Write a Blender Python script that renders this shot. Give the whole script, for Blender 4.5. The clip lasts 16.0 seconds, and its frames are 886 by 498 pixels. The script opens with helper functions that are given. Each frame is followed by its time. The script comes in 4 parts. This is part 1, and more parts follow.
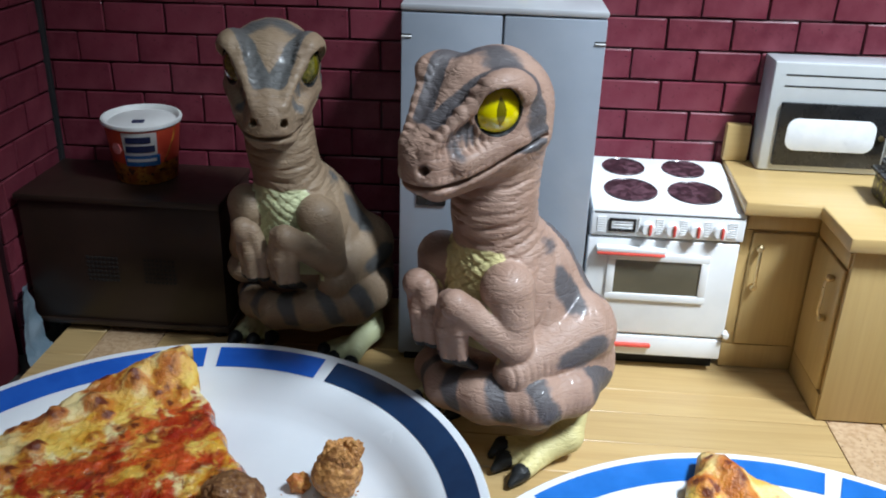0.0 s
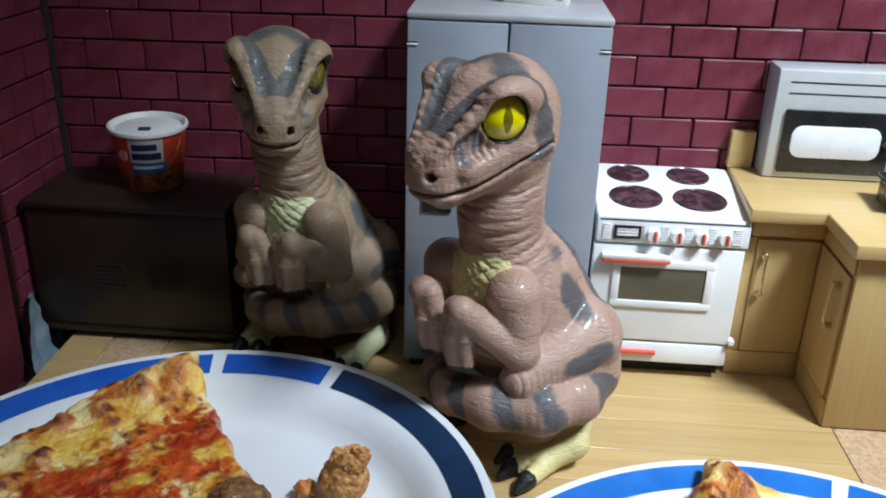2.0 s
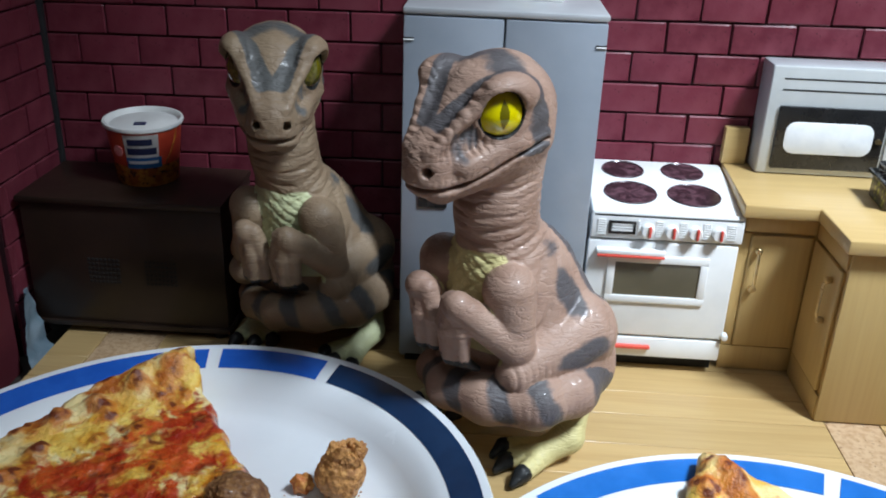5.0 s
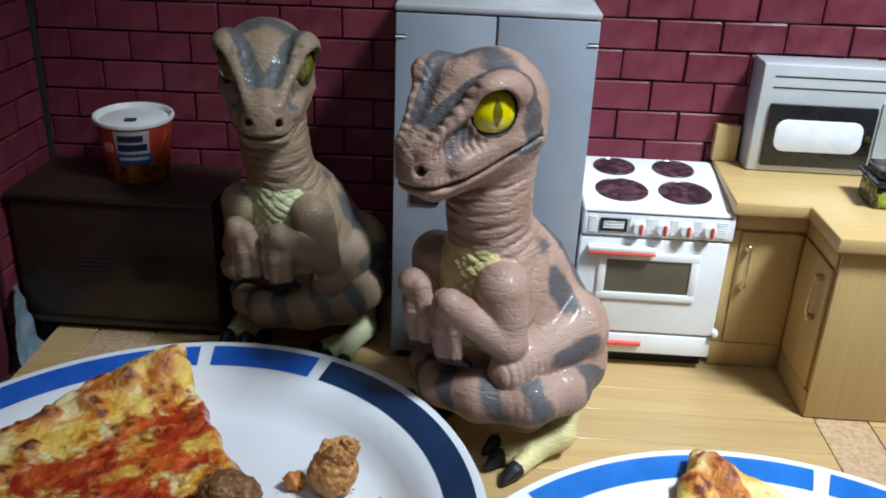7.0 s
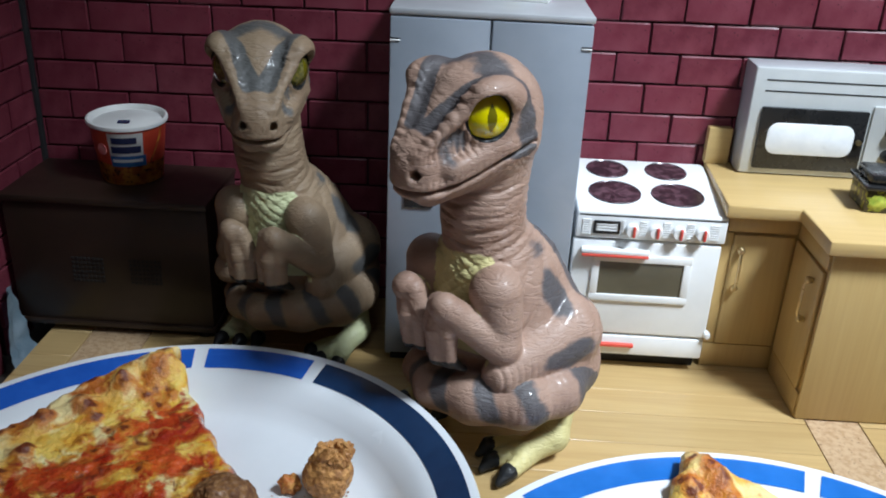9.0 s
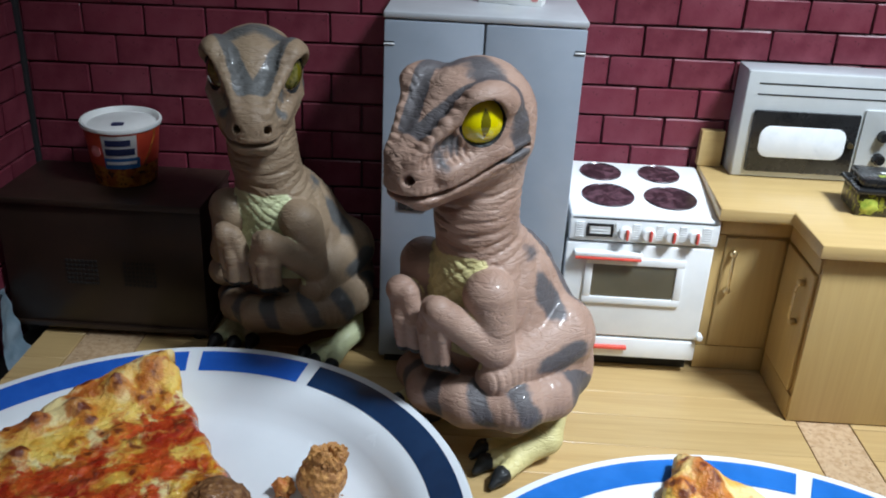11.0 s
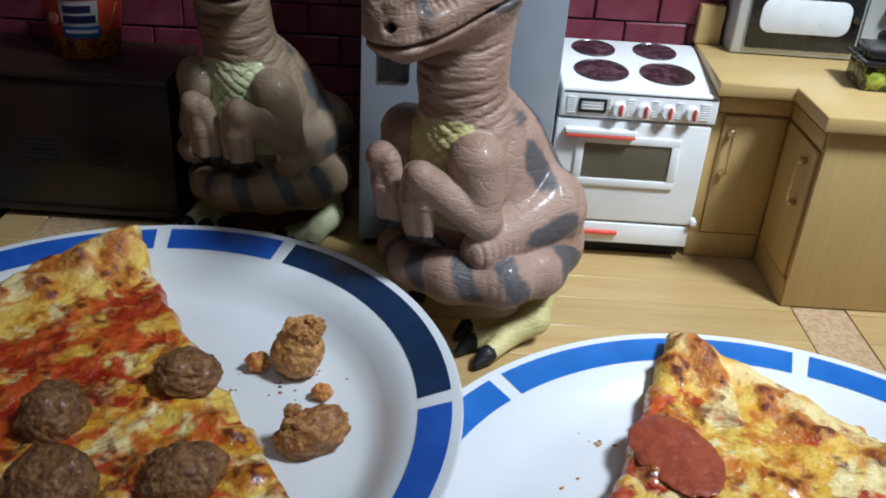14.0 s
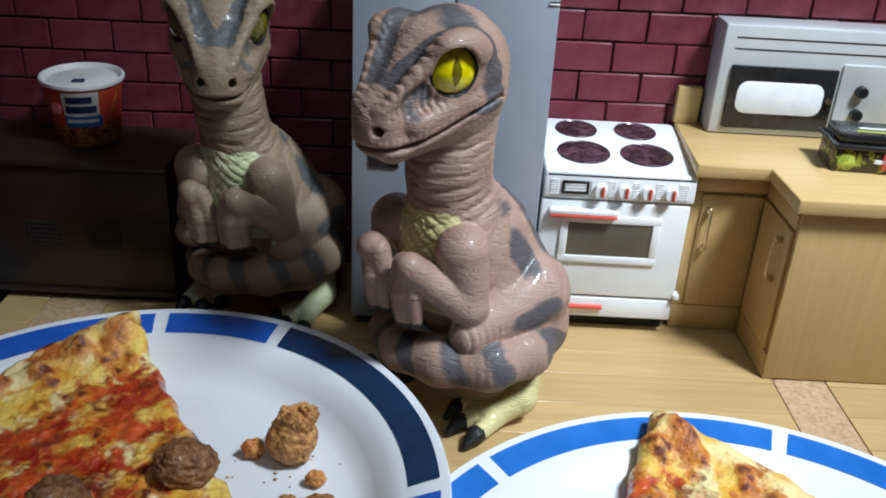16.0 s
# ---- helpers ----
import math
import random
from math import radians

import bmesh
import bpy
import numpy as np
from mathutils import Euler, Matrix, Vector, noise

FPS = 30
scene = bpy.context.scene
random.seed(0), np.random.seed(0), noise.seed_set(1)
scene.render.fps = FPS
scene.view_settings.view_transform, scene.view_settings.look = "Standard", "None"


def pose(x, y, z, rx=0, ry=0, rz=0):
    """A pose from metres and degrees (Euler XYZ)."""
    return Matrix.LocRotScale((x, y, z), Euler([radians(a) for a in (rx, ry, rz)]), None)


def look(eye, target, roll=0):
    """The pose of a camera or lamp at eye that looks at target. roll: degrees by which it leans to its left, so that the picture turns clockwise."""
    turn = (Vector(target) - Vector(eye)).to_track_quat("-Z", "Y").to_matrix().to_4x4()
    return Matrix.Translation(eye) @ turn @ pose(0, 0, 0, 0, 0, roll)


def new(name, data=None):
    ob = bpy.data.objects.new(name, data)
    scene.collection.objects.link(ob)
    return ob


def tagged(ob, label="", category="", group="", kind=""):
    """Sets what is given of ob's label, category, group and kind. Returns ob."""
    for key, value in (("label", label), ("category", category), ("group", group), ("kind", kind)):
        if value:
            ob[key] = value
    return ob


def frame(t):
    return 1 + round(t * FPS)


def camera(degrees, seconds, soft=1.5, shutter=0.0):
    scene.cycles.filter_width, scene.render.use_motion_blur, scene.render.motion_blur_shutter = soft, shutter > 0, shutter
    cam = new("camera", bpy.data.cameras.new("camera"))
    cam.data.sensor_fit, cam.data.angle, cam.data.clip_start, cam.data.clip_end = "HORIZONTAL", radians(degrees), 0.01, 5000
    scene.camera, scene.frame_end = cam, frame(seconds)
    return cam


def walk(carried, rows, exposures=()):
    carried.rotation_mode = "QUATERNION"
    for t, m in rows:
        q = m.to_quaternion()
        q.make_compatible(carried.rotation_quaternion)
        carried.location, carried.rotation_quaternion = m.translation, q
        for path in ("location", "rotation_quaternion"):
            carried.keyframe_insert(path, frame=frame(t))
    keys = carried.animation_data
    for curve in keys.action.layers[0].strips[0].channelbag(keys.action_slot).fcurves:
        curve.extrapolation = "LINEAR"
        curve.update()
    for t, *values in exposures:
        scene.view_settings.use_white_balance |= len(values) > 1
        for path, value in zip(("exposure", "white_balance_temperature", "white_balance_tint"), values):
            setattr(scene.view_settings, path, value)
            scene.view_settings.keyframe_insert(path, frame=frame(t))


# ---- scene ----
import itertools
cam = camera(53.4, 16.0, soft=1.9)
PATH = [
    (0, (-0.01710, -0.01419, 0.26699), (-0.12320, 1.80688, -0.55303), 1.854),
    (0.5, (-0.01719, -0.01436, 0.26638), (-0.12791, 1.80727, -0.55178), 1.828),
    (1, (-0.01758, -0.01355, 0.26619), (-0.13417, 1.80840, -0.55046), 1.707),
    (1.5, (-0.01824, -0.01429, 0.26735), (-0.13275, 1.80901, -0.54656), 1.733),
    (2, (-0.01908, -0.01503, 0.26753), (-0.13004, 1.81168, -0.53921), 1.788),
    (2.5, (-0.01908, -0.01583, 0.26831), (-0.12977, 1.81194, -0.53605), 1.835),
    (3, (-0.01926, -0.01610, 0.26888), (-0.12949, 1.81194, -0.53493), 1.799),
    (3.5, (-0.01908, -0.01494, 0.26655), (-0.12625, 1.81072, -0.54306), 1.837),
    (4, (-0.01924, -0.01624, 0.26726), (-0.12534, 1.80800, -0.54569), 1.889),
    (6.5, (-0.02267, -0.01678, 0.26838), (-0.09286, 1.80498, -0.55399), 2.346),
    (7, (-0.02217, -0.01646, 0.26924), (-0.09042, 1.80374, -0.55673), 2.408),
    (7.5, (-0.02201, -0.01566, 0.26918), (-0.08350, 1.80488, -0.55656), 2.548),
    (8, (-0.02250, -0.01623, 0.27065), (-0.07781, 1.80234, -0.55985), 2.583),
    (8.5, (-0.02247, -0.01659, 0.27178), (-0.07254, 1.80279, -0.55729), 2.669),
    (9, (-0.02353, -0.01670, 0.27251), (-0.07240, 1.80163, -0.55894), 2.679),
    (11.5, (-0.02337, -0.01690, 0.27553), (-0.05315, 1.79995, -0.56005), 2.992),
    (12, (-0.02323, -0.01706, 0.27464), (-0.04801, 1.79944, -0.56186), 3.106),
    (12.5, (-0.01916, -0.01534, 0.27106), (-0.04477, 1.80114, -0.56544), 3.228),
    (13, (-0.02003, -0.01091, 0.26132), (-0.03468, 1.80318, -0.58063), 3.427),
    (13.5, (-0.02122, -0.00690, 0.24394), (-0.01788, 1.77374, -0.66673), 3.786),
    (14, (-0.02256, -0.00750, 0.23995), (-0.00833, 1.74037, -0.73203), 3.907),
    (14.5, (-0.02321, -0.00773, 0.24189), (-0.00325, 1.74096, -0.72852), 4.041),
    (15, (-0.02280, -0.00889, 0.24475), (-0.00271, 1.74309, -0.71969), 3.988),
    (15.5, (-0.02132, -0.01106, 0.26073), (0.00237, 1.74960, -0.68770), 3.861),
    (16, (-0.02020, -0.01114, 0.26504), (-0.00351, 1.77988, -0.62489), 3.243),
]
walk(cam, [(t, look(eye, target, roll)) for t, eye, target, roll in PATH], exposures=[(0, -0.06), (1.5, -0.15), (4, -0.2), (7, -0.18), (12.5, -0.22), (13.5, -0.36), (14, -0.46), (15, -0.46), (16, -0.28)])

# ---- light ----
world = bpy.data.worlds.new("room_air")
scene.world = world
world.use_nodes = True
world.node_tree.nodes["Background"].inputs[0].default_value = (0.75, 0.85, 1.0, 1)
world.node_tree.nodes["Background"].inputs[1].default_value = 0.05


def area_lamp(name, eye, target, size, watts, colour):
    data = bpy.data.lights.new(name, "AREA")
    data.shape, data.size, data.energy, data.color = "DISK", size, watts, colour
    ob = new(name, data)
    ob.matrix_world = look(eye, target)
    return ob


lamp = area_lamp("desk_lamp_light", (0.464, 0.074, 0.90), (0.085, 0.41, 0.03), 0.2, 1.64, (0.77, 0.885, 1.0))
lamp.data.spread = math.radians(47)
# Added fill for the ambient level, high behind the camera; no known fitting.
area_lamp("ambient_fill_light", (0.12, -0.8, 1.7), (0.0, 0.35, 0.0), 0.5, 4.2, (0.75, 0.875, 1.0))

# ---- materials ----


def rgb(c):
    return (*c, 1.0)


class Nodes:
    """Small helper to write node trees."""

    def __init__(self, name):
        self.mat = bpy.data.materials.new(name)
        self.mat.use_nodes = True
        self.t = self.mat.node_tree
        self.bsdf = self.t.nodes["Principled BSDF"]
        self.coord = self.t.nodes.new("ShaderNodeTexCoord").outputs["Object"]

    def link(self, a, b):
        self.t.links.new(a, b)

    def put(self, sock, value):
        if isinstance(value, bpy.types.NodeSocket):
            self.link(value, sock)
        elif isinstance(value, tuple) and len(value) == 3 and sock.type == "RGBA":
            sock.default_value = rgb(value)
        else:
            sock.default_value = value

    def noise(self, scale, detail=4.0, rough=0.55, stretch=None, offset=None, warp=0.0):
        n = self.t.nodes.new("ShaderNodeTexNoise")
        n.inputs["Scale"].default_value = scale
        n.inputs["Detail"].default_value = detail
        n.inputs["Roughness"].default_value = rough
        n.inputs["Distortion"].default_value = warp
        vec = self.coord
        if stretch or offset is not None:
            m = self.t.nodes.new("ShaderNodeMapping")
            self.link(vec, m.inputs["Vector"])
            if stretch:
                m.inputs["Scale"].default_value = stretch
            if offset is not None:
                self.put(m.inputs["Location"], offset)
            vec = m.outputs[0]
        self.link(vec, n.inputs["Vector"])
        return n.outputs["Fac"]

    def voronoi(self, scale, feature="F1"):
        n = self.t.nodes.new("ShaderNodeTexVoronoi")
        n.feature = feature
        n.inputs["Scale"].default_value = scale
        self.link(self.coord, n.inputs["Vector"])
        return n.outputs["Distance"]

    def ramp(self, fac, lo, hi):
        n = self.t.nodes.new("ShaderNodeMapRange")
        n.interpolation_type = "SMOOTHSTEP"
        self.link(fac, n.inputs["Value"])
        n.inputs["From Min"].default_value = lo
        n.inputs["From Max"].default_value = hi
        return n.outputs["Result"]

    def math(self, op, a, b=0.0):
        n = self.t.nodes.new("ShaderNodeMath")
        n.operation = op
        self.put(n.inputs[0], a)
        self.put(n.inputs[1], b)
        return n.outputs[0]

    def mix(self, fac, a, b):
        n = self.t.nodes.new("ShaderNodeMix")
        n.data_type = "RGBA"
        self.put(n.inputs["Factor"], fac)
        self.put(n.inputs["A"], rgb(a) if isinstance(a, tuple) else a)
        self.put(n.inputs["B"], rgb(b) if isinstance(b, tuple) else b)
        return n.outputs["Result"]

    def attr(self, name):
        n = self.t.nodes.new("ShaderNodeAttribute")
        n.attribute_name = name
        return n

    def random(self):
        return self.t.nodes.new("ShaderNodeObjectInfo").outputs["Random"]

    def bump(self, height, strength, distance):
        n = self.t.nodes.new("ShaderNodeBump")
        n.inputs["Strength"].default_value = strength
        n.inputs["Distance"].default_value = distance
        self.link(height, n.inputs["Height"])
        self.link(n.outputs[0], self.bsdf.inputs["Normal"])

    def done(self, colour, rough, metal=0.0, coat=0.0, spec=0.5, sss=0.0):
        b = self.bsdf
        self.put(b.inputs["Base Color"], colour)
        self.put(b.inputs["Roughness"], rough)
        b.inputs["Metallic"].default_value = metal
        b.inputs["Coat Weight"].default_value = coat
        b.inputs["Coat Roughness"].default_value = 0.15
        b.inputs["Specular IOR Level"].default_value = spec
        if sss:
            b.inputs["Subsurface Weight"].default_value = sss
            b.inputs["Subsurface Radius"].default_value = (0.004, 0.002, 0.001)
            b.inputs["Subsurface Scale"].default_value = 0.5
        return self.mat


def plain(name, a, b, rough, scale=60.0, metal=0.0, coat=0.0, relief=0.15, fine=900.0, spec=0.5):
    """A surface with mottling at one scale and grain at another."""
    n = Nodes(name)
    col = n.mix(n.ramp(n.noise(scale), 0.3, 0.7), a, b)
    grain = n.noise(fine, 2.0)
    n.bump(grain, relief, 0.0003)
    r = n.math("ADD", n.math("MULTIPLY", n.noise(scale * 3), 0.16), rough - 0.08)
    return n.done(col, r, metal, coat, spec)


def wood(name, pale, dark, axis, rough=0.38, scale=1.0, coat=0.1, vary=0.25):
    """Grain drawn out along one axis; each piece takes its own cut of it."""
    n = Nodes(name)
    stretch = [90 * scale, 90 * scale, 90 * scale]
    stretch[axis] = 5 * scale
    fine = [700 * scale, 700 * scale, 700 * scale]
    fine[axis] = 18 * scale
    rnd = n.random()
    vec = n.t.nodes.new("ShaderNodeCombineXYZ")
    for i in range(3):
        n.link(n.math("MULTIPLY", rnd, 7.3 + 11.1 * i), vec.inputs[i])
    broad = n.noise(1.0, 4.0, 0.6, tuple(stretch), vec.outputs[0], 1.2)
    thin = n.noise(1.0, 3.0, 0.6, tuple(fine), vec.outputs[0])
    g = n.math("ADD", n.math("MULTIPLY", broad, 0.65), n.math("MULTIPLY", thin, 0.35))
    col = n.mix(n.ramp(g, 0.32, 0.68), dark, pale)
    tone = n.mix(rnd, tuple(c * (1 - vary) for c in pale), pale)
    mixed = n.t.nodes.new("ShaderNodeMix")
    mixed.data_type = "RGBA"
    mixed.blend_type = "MIX"
    mixed.inputs["Factor"].default_value = 0.45
    n.link(col, mixed.inputs["A"])
    n.link(tone, mixed.inputs["B"])
    n.bump(thin, 0.12, 0.0003)
    return n.done(mixed.outputs["Result"], n.math("ADD", n.math("MULTIPLY", broad, 0.2), rough - 0.1), coat=coat)


M = {}
M["bamboo"] = wood("bamboo_board", (0.56, 0.385, 0.175), (0.40, 0.25, 0.095), 0, 0.36)
M["birch"] = wood("pale_cabinet_wood", (0.57, 0.395, 0.165), (0.45, 0.29, 0.105), 2, 0.42, 0.8)
M["birch_flat"] = wood("pale_worktop_wood", (0.60, 0.42, 0.18), (0.48, 0.31, 0.12), 0, 0.36, 0.8)


def brick_paint():
    n = Nodes("burgundy_brick_paint")
    rnd = n.random()
    base = n.mix(rnd, (0.120, 0.017, 0.030), (0.175, 0.028, 0.046))
    col = n.mix(n.ramp(n.noise(70), 0.35, 0.75), base, (0.205, 0.045, 0.063))
    chips = n.ramp(n.noise(420, 3.0), 0.66, 0.72)
    col = n.mix(chips, col, (0.05, 0.01, 0.015))
    h = n.math("ADD", n.noise(130, 5.0), n.math("MULTIPLY", n.noise(900, 2.0), 0.3))
    n.bump(h, 0.35, 0.0008)
    return n.done(col, n.math("ADD", n.math("MULTIPLY", n.noise(150), 0.25), 0.3), spec=0.4)


M["brick"] = brick_paint()
M["joint"] = plain("dark_joint_paint", (0.03, 0.006, 0.01), (0.055, 0.012, 0.018), 0.7, 120)
M["red_board"] = plain("plain_red_board", (0.12, 0.015, 0.024), (0.15, 0.022, 0.033), 0.6, 25)
M["black_gap"] = plain("black_backing", (0.012, 0.012, 0.014), (0.02, 0.02, 0.022), 0.8)
M["tape"] = plain("blue_grey_tape", (0.27, 0.38, 0.46), (0.4, 0.5, 0.57), 0.55, 90)
M["steel"] = plain("silver_paint", (0.34, 0.385, 0.45), (0.39, 0.435, 0.5), 0.34, 30, 0.3, 0.0, 0.06, 1500)
M["silver_plastic"] = plain("silver_plastic", (0.56, 0.58, 0.58), (0.62, 0.64, 0.64), 0.4, 40, 0.15, 0.0, 0.06, 1500)
M["silver_dark"] = plain("grey_silver_plastic", (0.42, 0.43, 0.45), (0.48, 0.49, 0.51), 0.42, 40, 0.2, 0.0, 0.06, 1500)
M["white"] = plain("white_plastic", (0.74, 0.75, 0.75), (0.82, 0.83, 0.83), 0.32, 35, 0.0, 0.1, 0.05)
M["white_dim"] = plain("white_film", (0.76, 0.79, 0.83), (0.86, 0.88, 0.9), 0.3, 80, 0.0, 0.2, 0.2, 300)
M["black"] = plain("black_plastic", (0.011, 0.011, 0.012), (0.02, 0.02, 0.021), 0.28, 60, 0.0, 0.2, 0.05)
M["rubber"] = plain("matt_black", (0.012, 0.012, 0.012), (0.02, 0.02, 0.02), 0.75, 60)
M["window"] = plain("smoky_window", (0.10, 0.088, 0.06), (0.125, 0.11, 0.075), 0.22, 30, 0.0, 0.5, 0.02)
M["red_trim"] = plain("red_orange_trim", (0.62, 0.07, 0.05), (0.72, 0.1, 0.07), 0.4, 90)
M["brass"] = plain("brass", (0.55, 0.43, 0.24), (0.7, 0.56, 0.33), 0.3, 200, 1.0)
M["brown_box"] = plain("dark_brown_lacquer", (0.021, 0.0115, 0.0075), (0.03, 0.016, 0.01), 0.45, 40, 0.0, 0.15)
M["ceramic"] = plain("white_glaze", (0.72, 0.745, 0.775), (0.75, 0.775, 0.805), 0.24, 30, 0.0, 0.4, 0.05, 260)
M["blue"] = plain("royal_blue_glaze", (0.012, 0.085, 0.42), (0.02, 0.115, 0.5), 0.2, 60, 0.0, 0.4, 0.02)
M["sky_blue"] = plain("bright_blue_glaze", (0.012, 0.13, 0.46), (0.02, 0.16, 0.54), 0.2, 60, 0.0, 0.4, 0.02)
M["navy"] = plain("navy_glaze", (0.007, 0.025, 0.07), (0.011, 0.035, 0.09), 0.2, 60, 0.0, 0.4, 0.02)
M["can_red"] = plain("red_label", (0.4, 0.035, 0.018), (0.52, 0.07, 0.03), 0.4, 60)
M["can_white"] = plain("white_label", (0.7, 0.7, 0.68), (0.78, 0.78, 0.76), 0.45, 60)
M["can_blue"] = plain("blue_label", (0.02, 0.11, 0.33), (0.03, 0.16, 0.42), 0.45, 60)
M["navy_ink"] = plain("navy_ink", (0.012, 0.02, 0.08), (0.02, 0.03, 0.1), 0.5)
M["yellow_ink"] = plain("yellow_ink", (0.72, 0.5, 0.03), (0.8, 0.58, 0.05), 0.5)
M["pink_ink"] = plain("pink_ink", (0.6, 0.13, 0.14), (0.7, 0.3, 0.28), 0.5, 300)
M["green_ink"] = plain("green_ink", (0.2, 0.3, 0.03), (0.5, 0.52, 0.08), 0.5, 260)
M["room_paint"] = plain("room_paint", (0.5, 0.48, 0.45), (0.55, 0.53, 0.5), 0.7, 3)
M["table"] = plain("dark_table", (0.05, 0.04, 0.035), (0.07, 0.055, 0.045), 0.5, 12)


def cork():
    n = Nodes("cork")
    cells = n.voronoi(420)
    col = n.mix(n.ramp(n.noise(300, 3.0), 0.4, 0.65), (0.5, 0.34, 0.2), (0.4, 0.25, 0.13))
    col = n.mix(n.ramp(n.noise(520, 3.0, 0.6), 0.62, 0.7), col, (0.13, 0.07, 0.035))
    n.bump(cells, 0.3, 0.0005)
    return n.done(col, 0.75)


M["cork"] = cork()


def food_print():
    n = Nodes("printed_stew_picture")
    col = n.mix(n.ramp(n.noise(190, 3.0), 0.4, 0.6), (0.3, 0.07, 0.012), (0.5, 0.2, 0.03))
    col = n.mix(n.ramp(n.noise(260, 2.0), 0.56, 0.64), col, (0.06, 0.015, 0.008))
    return n.done(col, 0.45)


M["stew"] = food_print()


def tray_film():
    n = Nodes("printed_tray_wrap")
    leaf = n.ramp(n.noise(330, 2.0), 0.52, 0.6)
    col = n.mix(leaf, (0.035, 0.03, 0.016), (0.28, 0.3, 0.03))
    return n.done(col, 0.3, coat=0.3)


M["tray_wrap"] = tray_film()


def pizza_top(name, sauce):
    """Baked cheese, sauce and char; the attribute crust runs from 0 at the tip to 1 at the rim, across from cut to cut."""
    n = Nodes(name)
    crust = n.math("ADD", n.attr("crust").outputs["Fac"], n.math("MULTIPLY", n.math("SUBTRACT", n.noise(45, 4.0), 0.5), 0.14))
    across = n.attr("across").outputs["Fac"]
    # golden cheese with pale pools and orange oil
    cheese = n.mix(n.ramp(n.noise(95, 4.0), 0.35, 0.65), (0.74, 0.36, 0.03), (0.84, 0.57, 0.12))
    pools = n.noise(52, 3.0, 0.55, None, (0.3, 0.1, 0), 0.6)
    cheese = n.mix(n.ramp(pools, 0.52, 0.61), cheese, (0.86, 0.70, 0.33))
    cheese = n.mix(n.math("MULTIPLY", n.ramp(n.noise(75, 4.0, 0.6), 0.52, 0.64), 0.8), cheese, (0.50, 0.12, 0.012))
    # sauce
    red = n.mix(n.ramp(n.noise(70, 4.0), 0.35, 0.65), (0.34, 0.017, 0.005), (0.66, 0.10, 0.018))
    red = n.mix(n.ramp(n.noise(150, 3.0, 0.6), 0.58, 0.7), red, (0.60, 0.16, 0.035))
    patch = n.noise(46, 4.0, 0.6, None, None, 0.9)
    band = n.math("MULTIPLY", n.ramp(crust, 0.56, 0.66), n.math("SUBTRACT", 1.0, n.ramp(crust, 0.80, 0.86)))
    band = n.math("MULTIPLY", band, n.math("SUBTRACT", 1.0, n.ramp(across, 0.25, 0.95)))
    zone = n.math("ADD", patch, n.math("MULTIPLY", band, sauce))
    zone = n.math("SUBTRACT", zone, n.math("MULTIPLY", n.ramp(crust, 0.82, 0.9), 0.14))
    col = n.mix(n.ramp(zone, 0.45, 0.58), cheese, red)
    # browned skin of the cheese
    burnt = n.noise(60, 4.0, 0.6, None, (0.7, 0.2, 0.0), 0.6)
    col = n.mix(n.math("MULTIPLY", n.ramp(burnt, 0.56, 0.66), 0.85), col, (0.13, 0.016, 0.006))
    dough = n.mix(n.ramp(n.noise(40, 4.0), 0.42, 0.58), (0.84, 0.66, 0.31), (0.76, 0.42, 0.08))
    dough = n.mix(n.ramp(n.noise(58, 4.0, 0.6), 0.51, 0.62), dough, (0.42, 0.11, 0.014))
    col = n.mix(n.ramp(crust, 0.89, 0.94), col, dough)
    blister = n.attr("blister").outputs["Fac"]
    char = n.math("ADD", blister, n.math("MULTIPLY", n.math("SUBTRACT", n.noise(220, 3.0), 0.5), 0.5))
    col = n.mix(n.math("MULTIPLY", n.ramp(char, 0.18, 0.42), 0.8), col, (0.52, 0.15, 0.015))
    col = n.mix(n.math("MULTIPLY", n.ramp(char, 0.42, 0.66), 0.92), col, (0.12, 0.016, 0.006))
    cell = n.math("ADD", n.voronoi(88), n.math("MULTIPLY", n.math("SUBTRACT", n.noise(240, 3.0), 0.5), 0.45))
    where = n.ramp(n.noise(34, 3.0, 0.6, None, (0.1, 0.9, 0.0)), 0.42, 0.56)
    col = n.mix(n.math("MULTIPLY", n.math("SUBTRACT", 1.0, n.ramp(cell, 0.22, 0.40)), n.math("MULTIPLY", where, 0.7)), col, (0.5, 0.13, 0.014))
    col = n.mix(n.math("MULTIPLY", n.math("SUBTRACT", 1.0, n.ramp(cell, 0.10, 0.20)), n.math("MULTIPLY", where, 0.9)), col, (0.12, 0.016, 0.008))
    h = n.math("ADD", n.noise(120, 4.0), n.math("MULTIPLY", n.noise(420, 3.0), 0.5))
    n.bump(h, 0.9, 0.0024)
    topping = n.math("SUBTRACT", 1.0, n.ramp(crust, 0.80, 0.87))
    wet = n.math("SUBTRACT", 0.5, n.math("MULTIPLY", n.math("MULTIPLY", n.ramp(n.noise(80), 0.38, 0.6), topping), 0.28))
    n.done(col, wet, coat=0.4, sss=0.08)
    n.link(n.math("MULTIPLY", topping, 0.6), n.bsdf.inputs["Coat Weight"])
    n.bsdf.inputs["Coat Roughness"].default_value = 0.08
    return n.mat


M["pizza"] = pizza_top("baked_pizza", 0.06)
M["pizza_pale"] = pizza_top("pale_baked_pizza", -0.12)


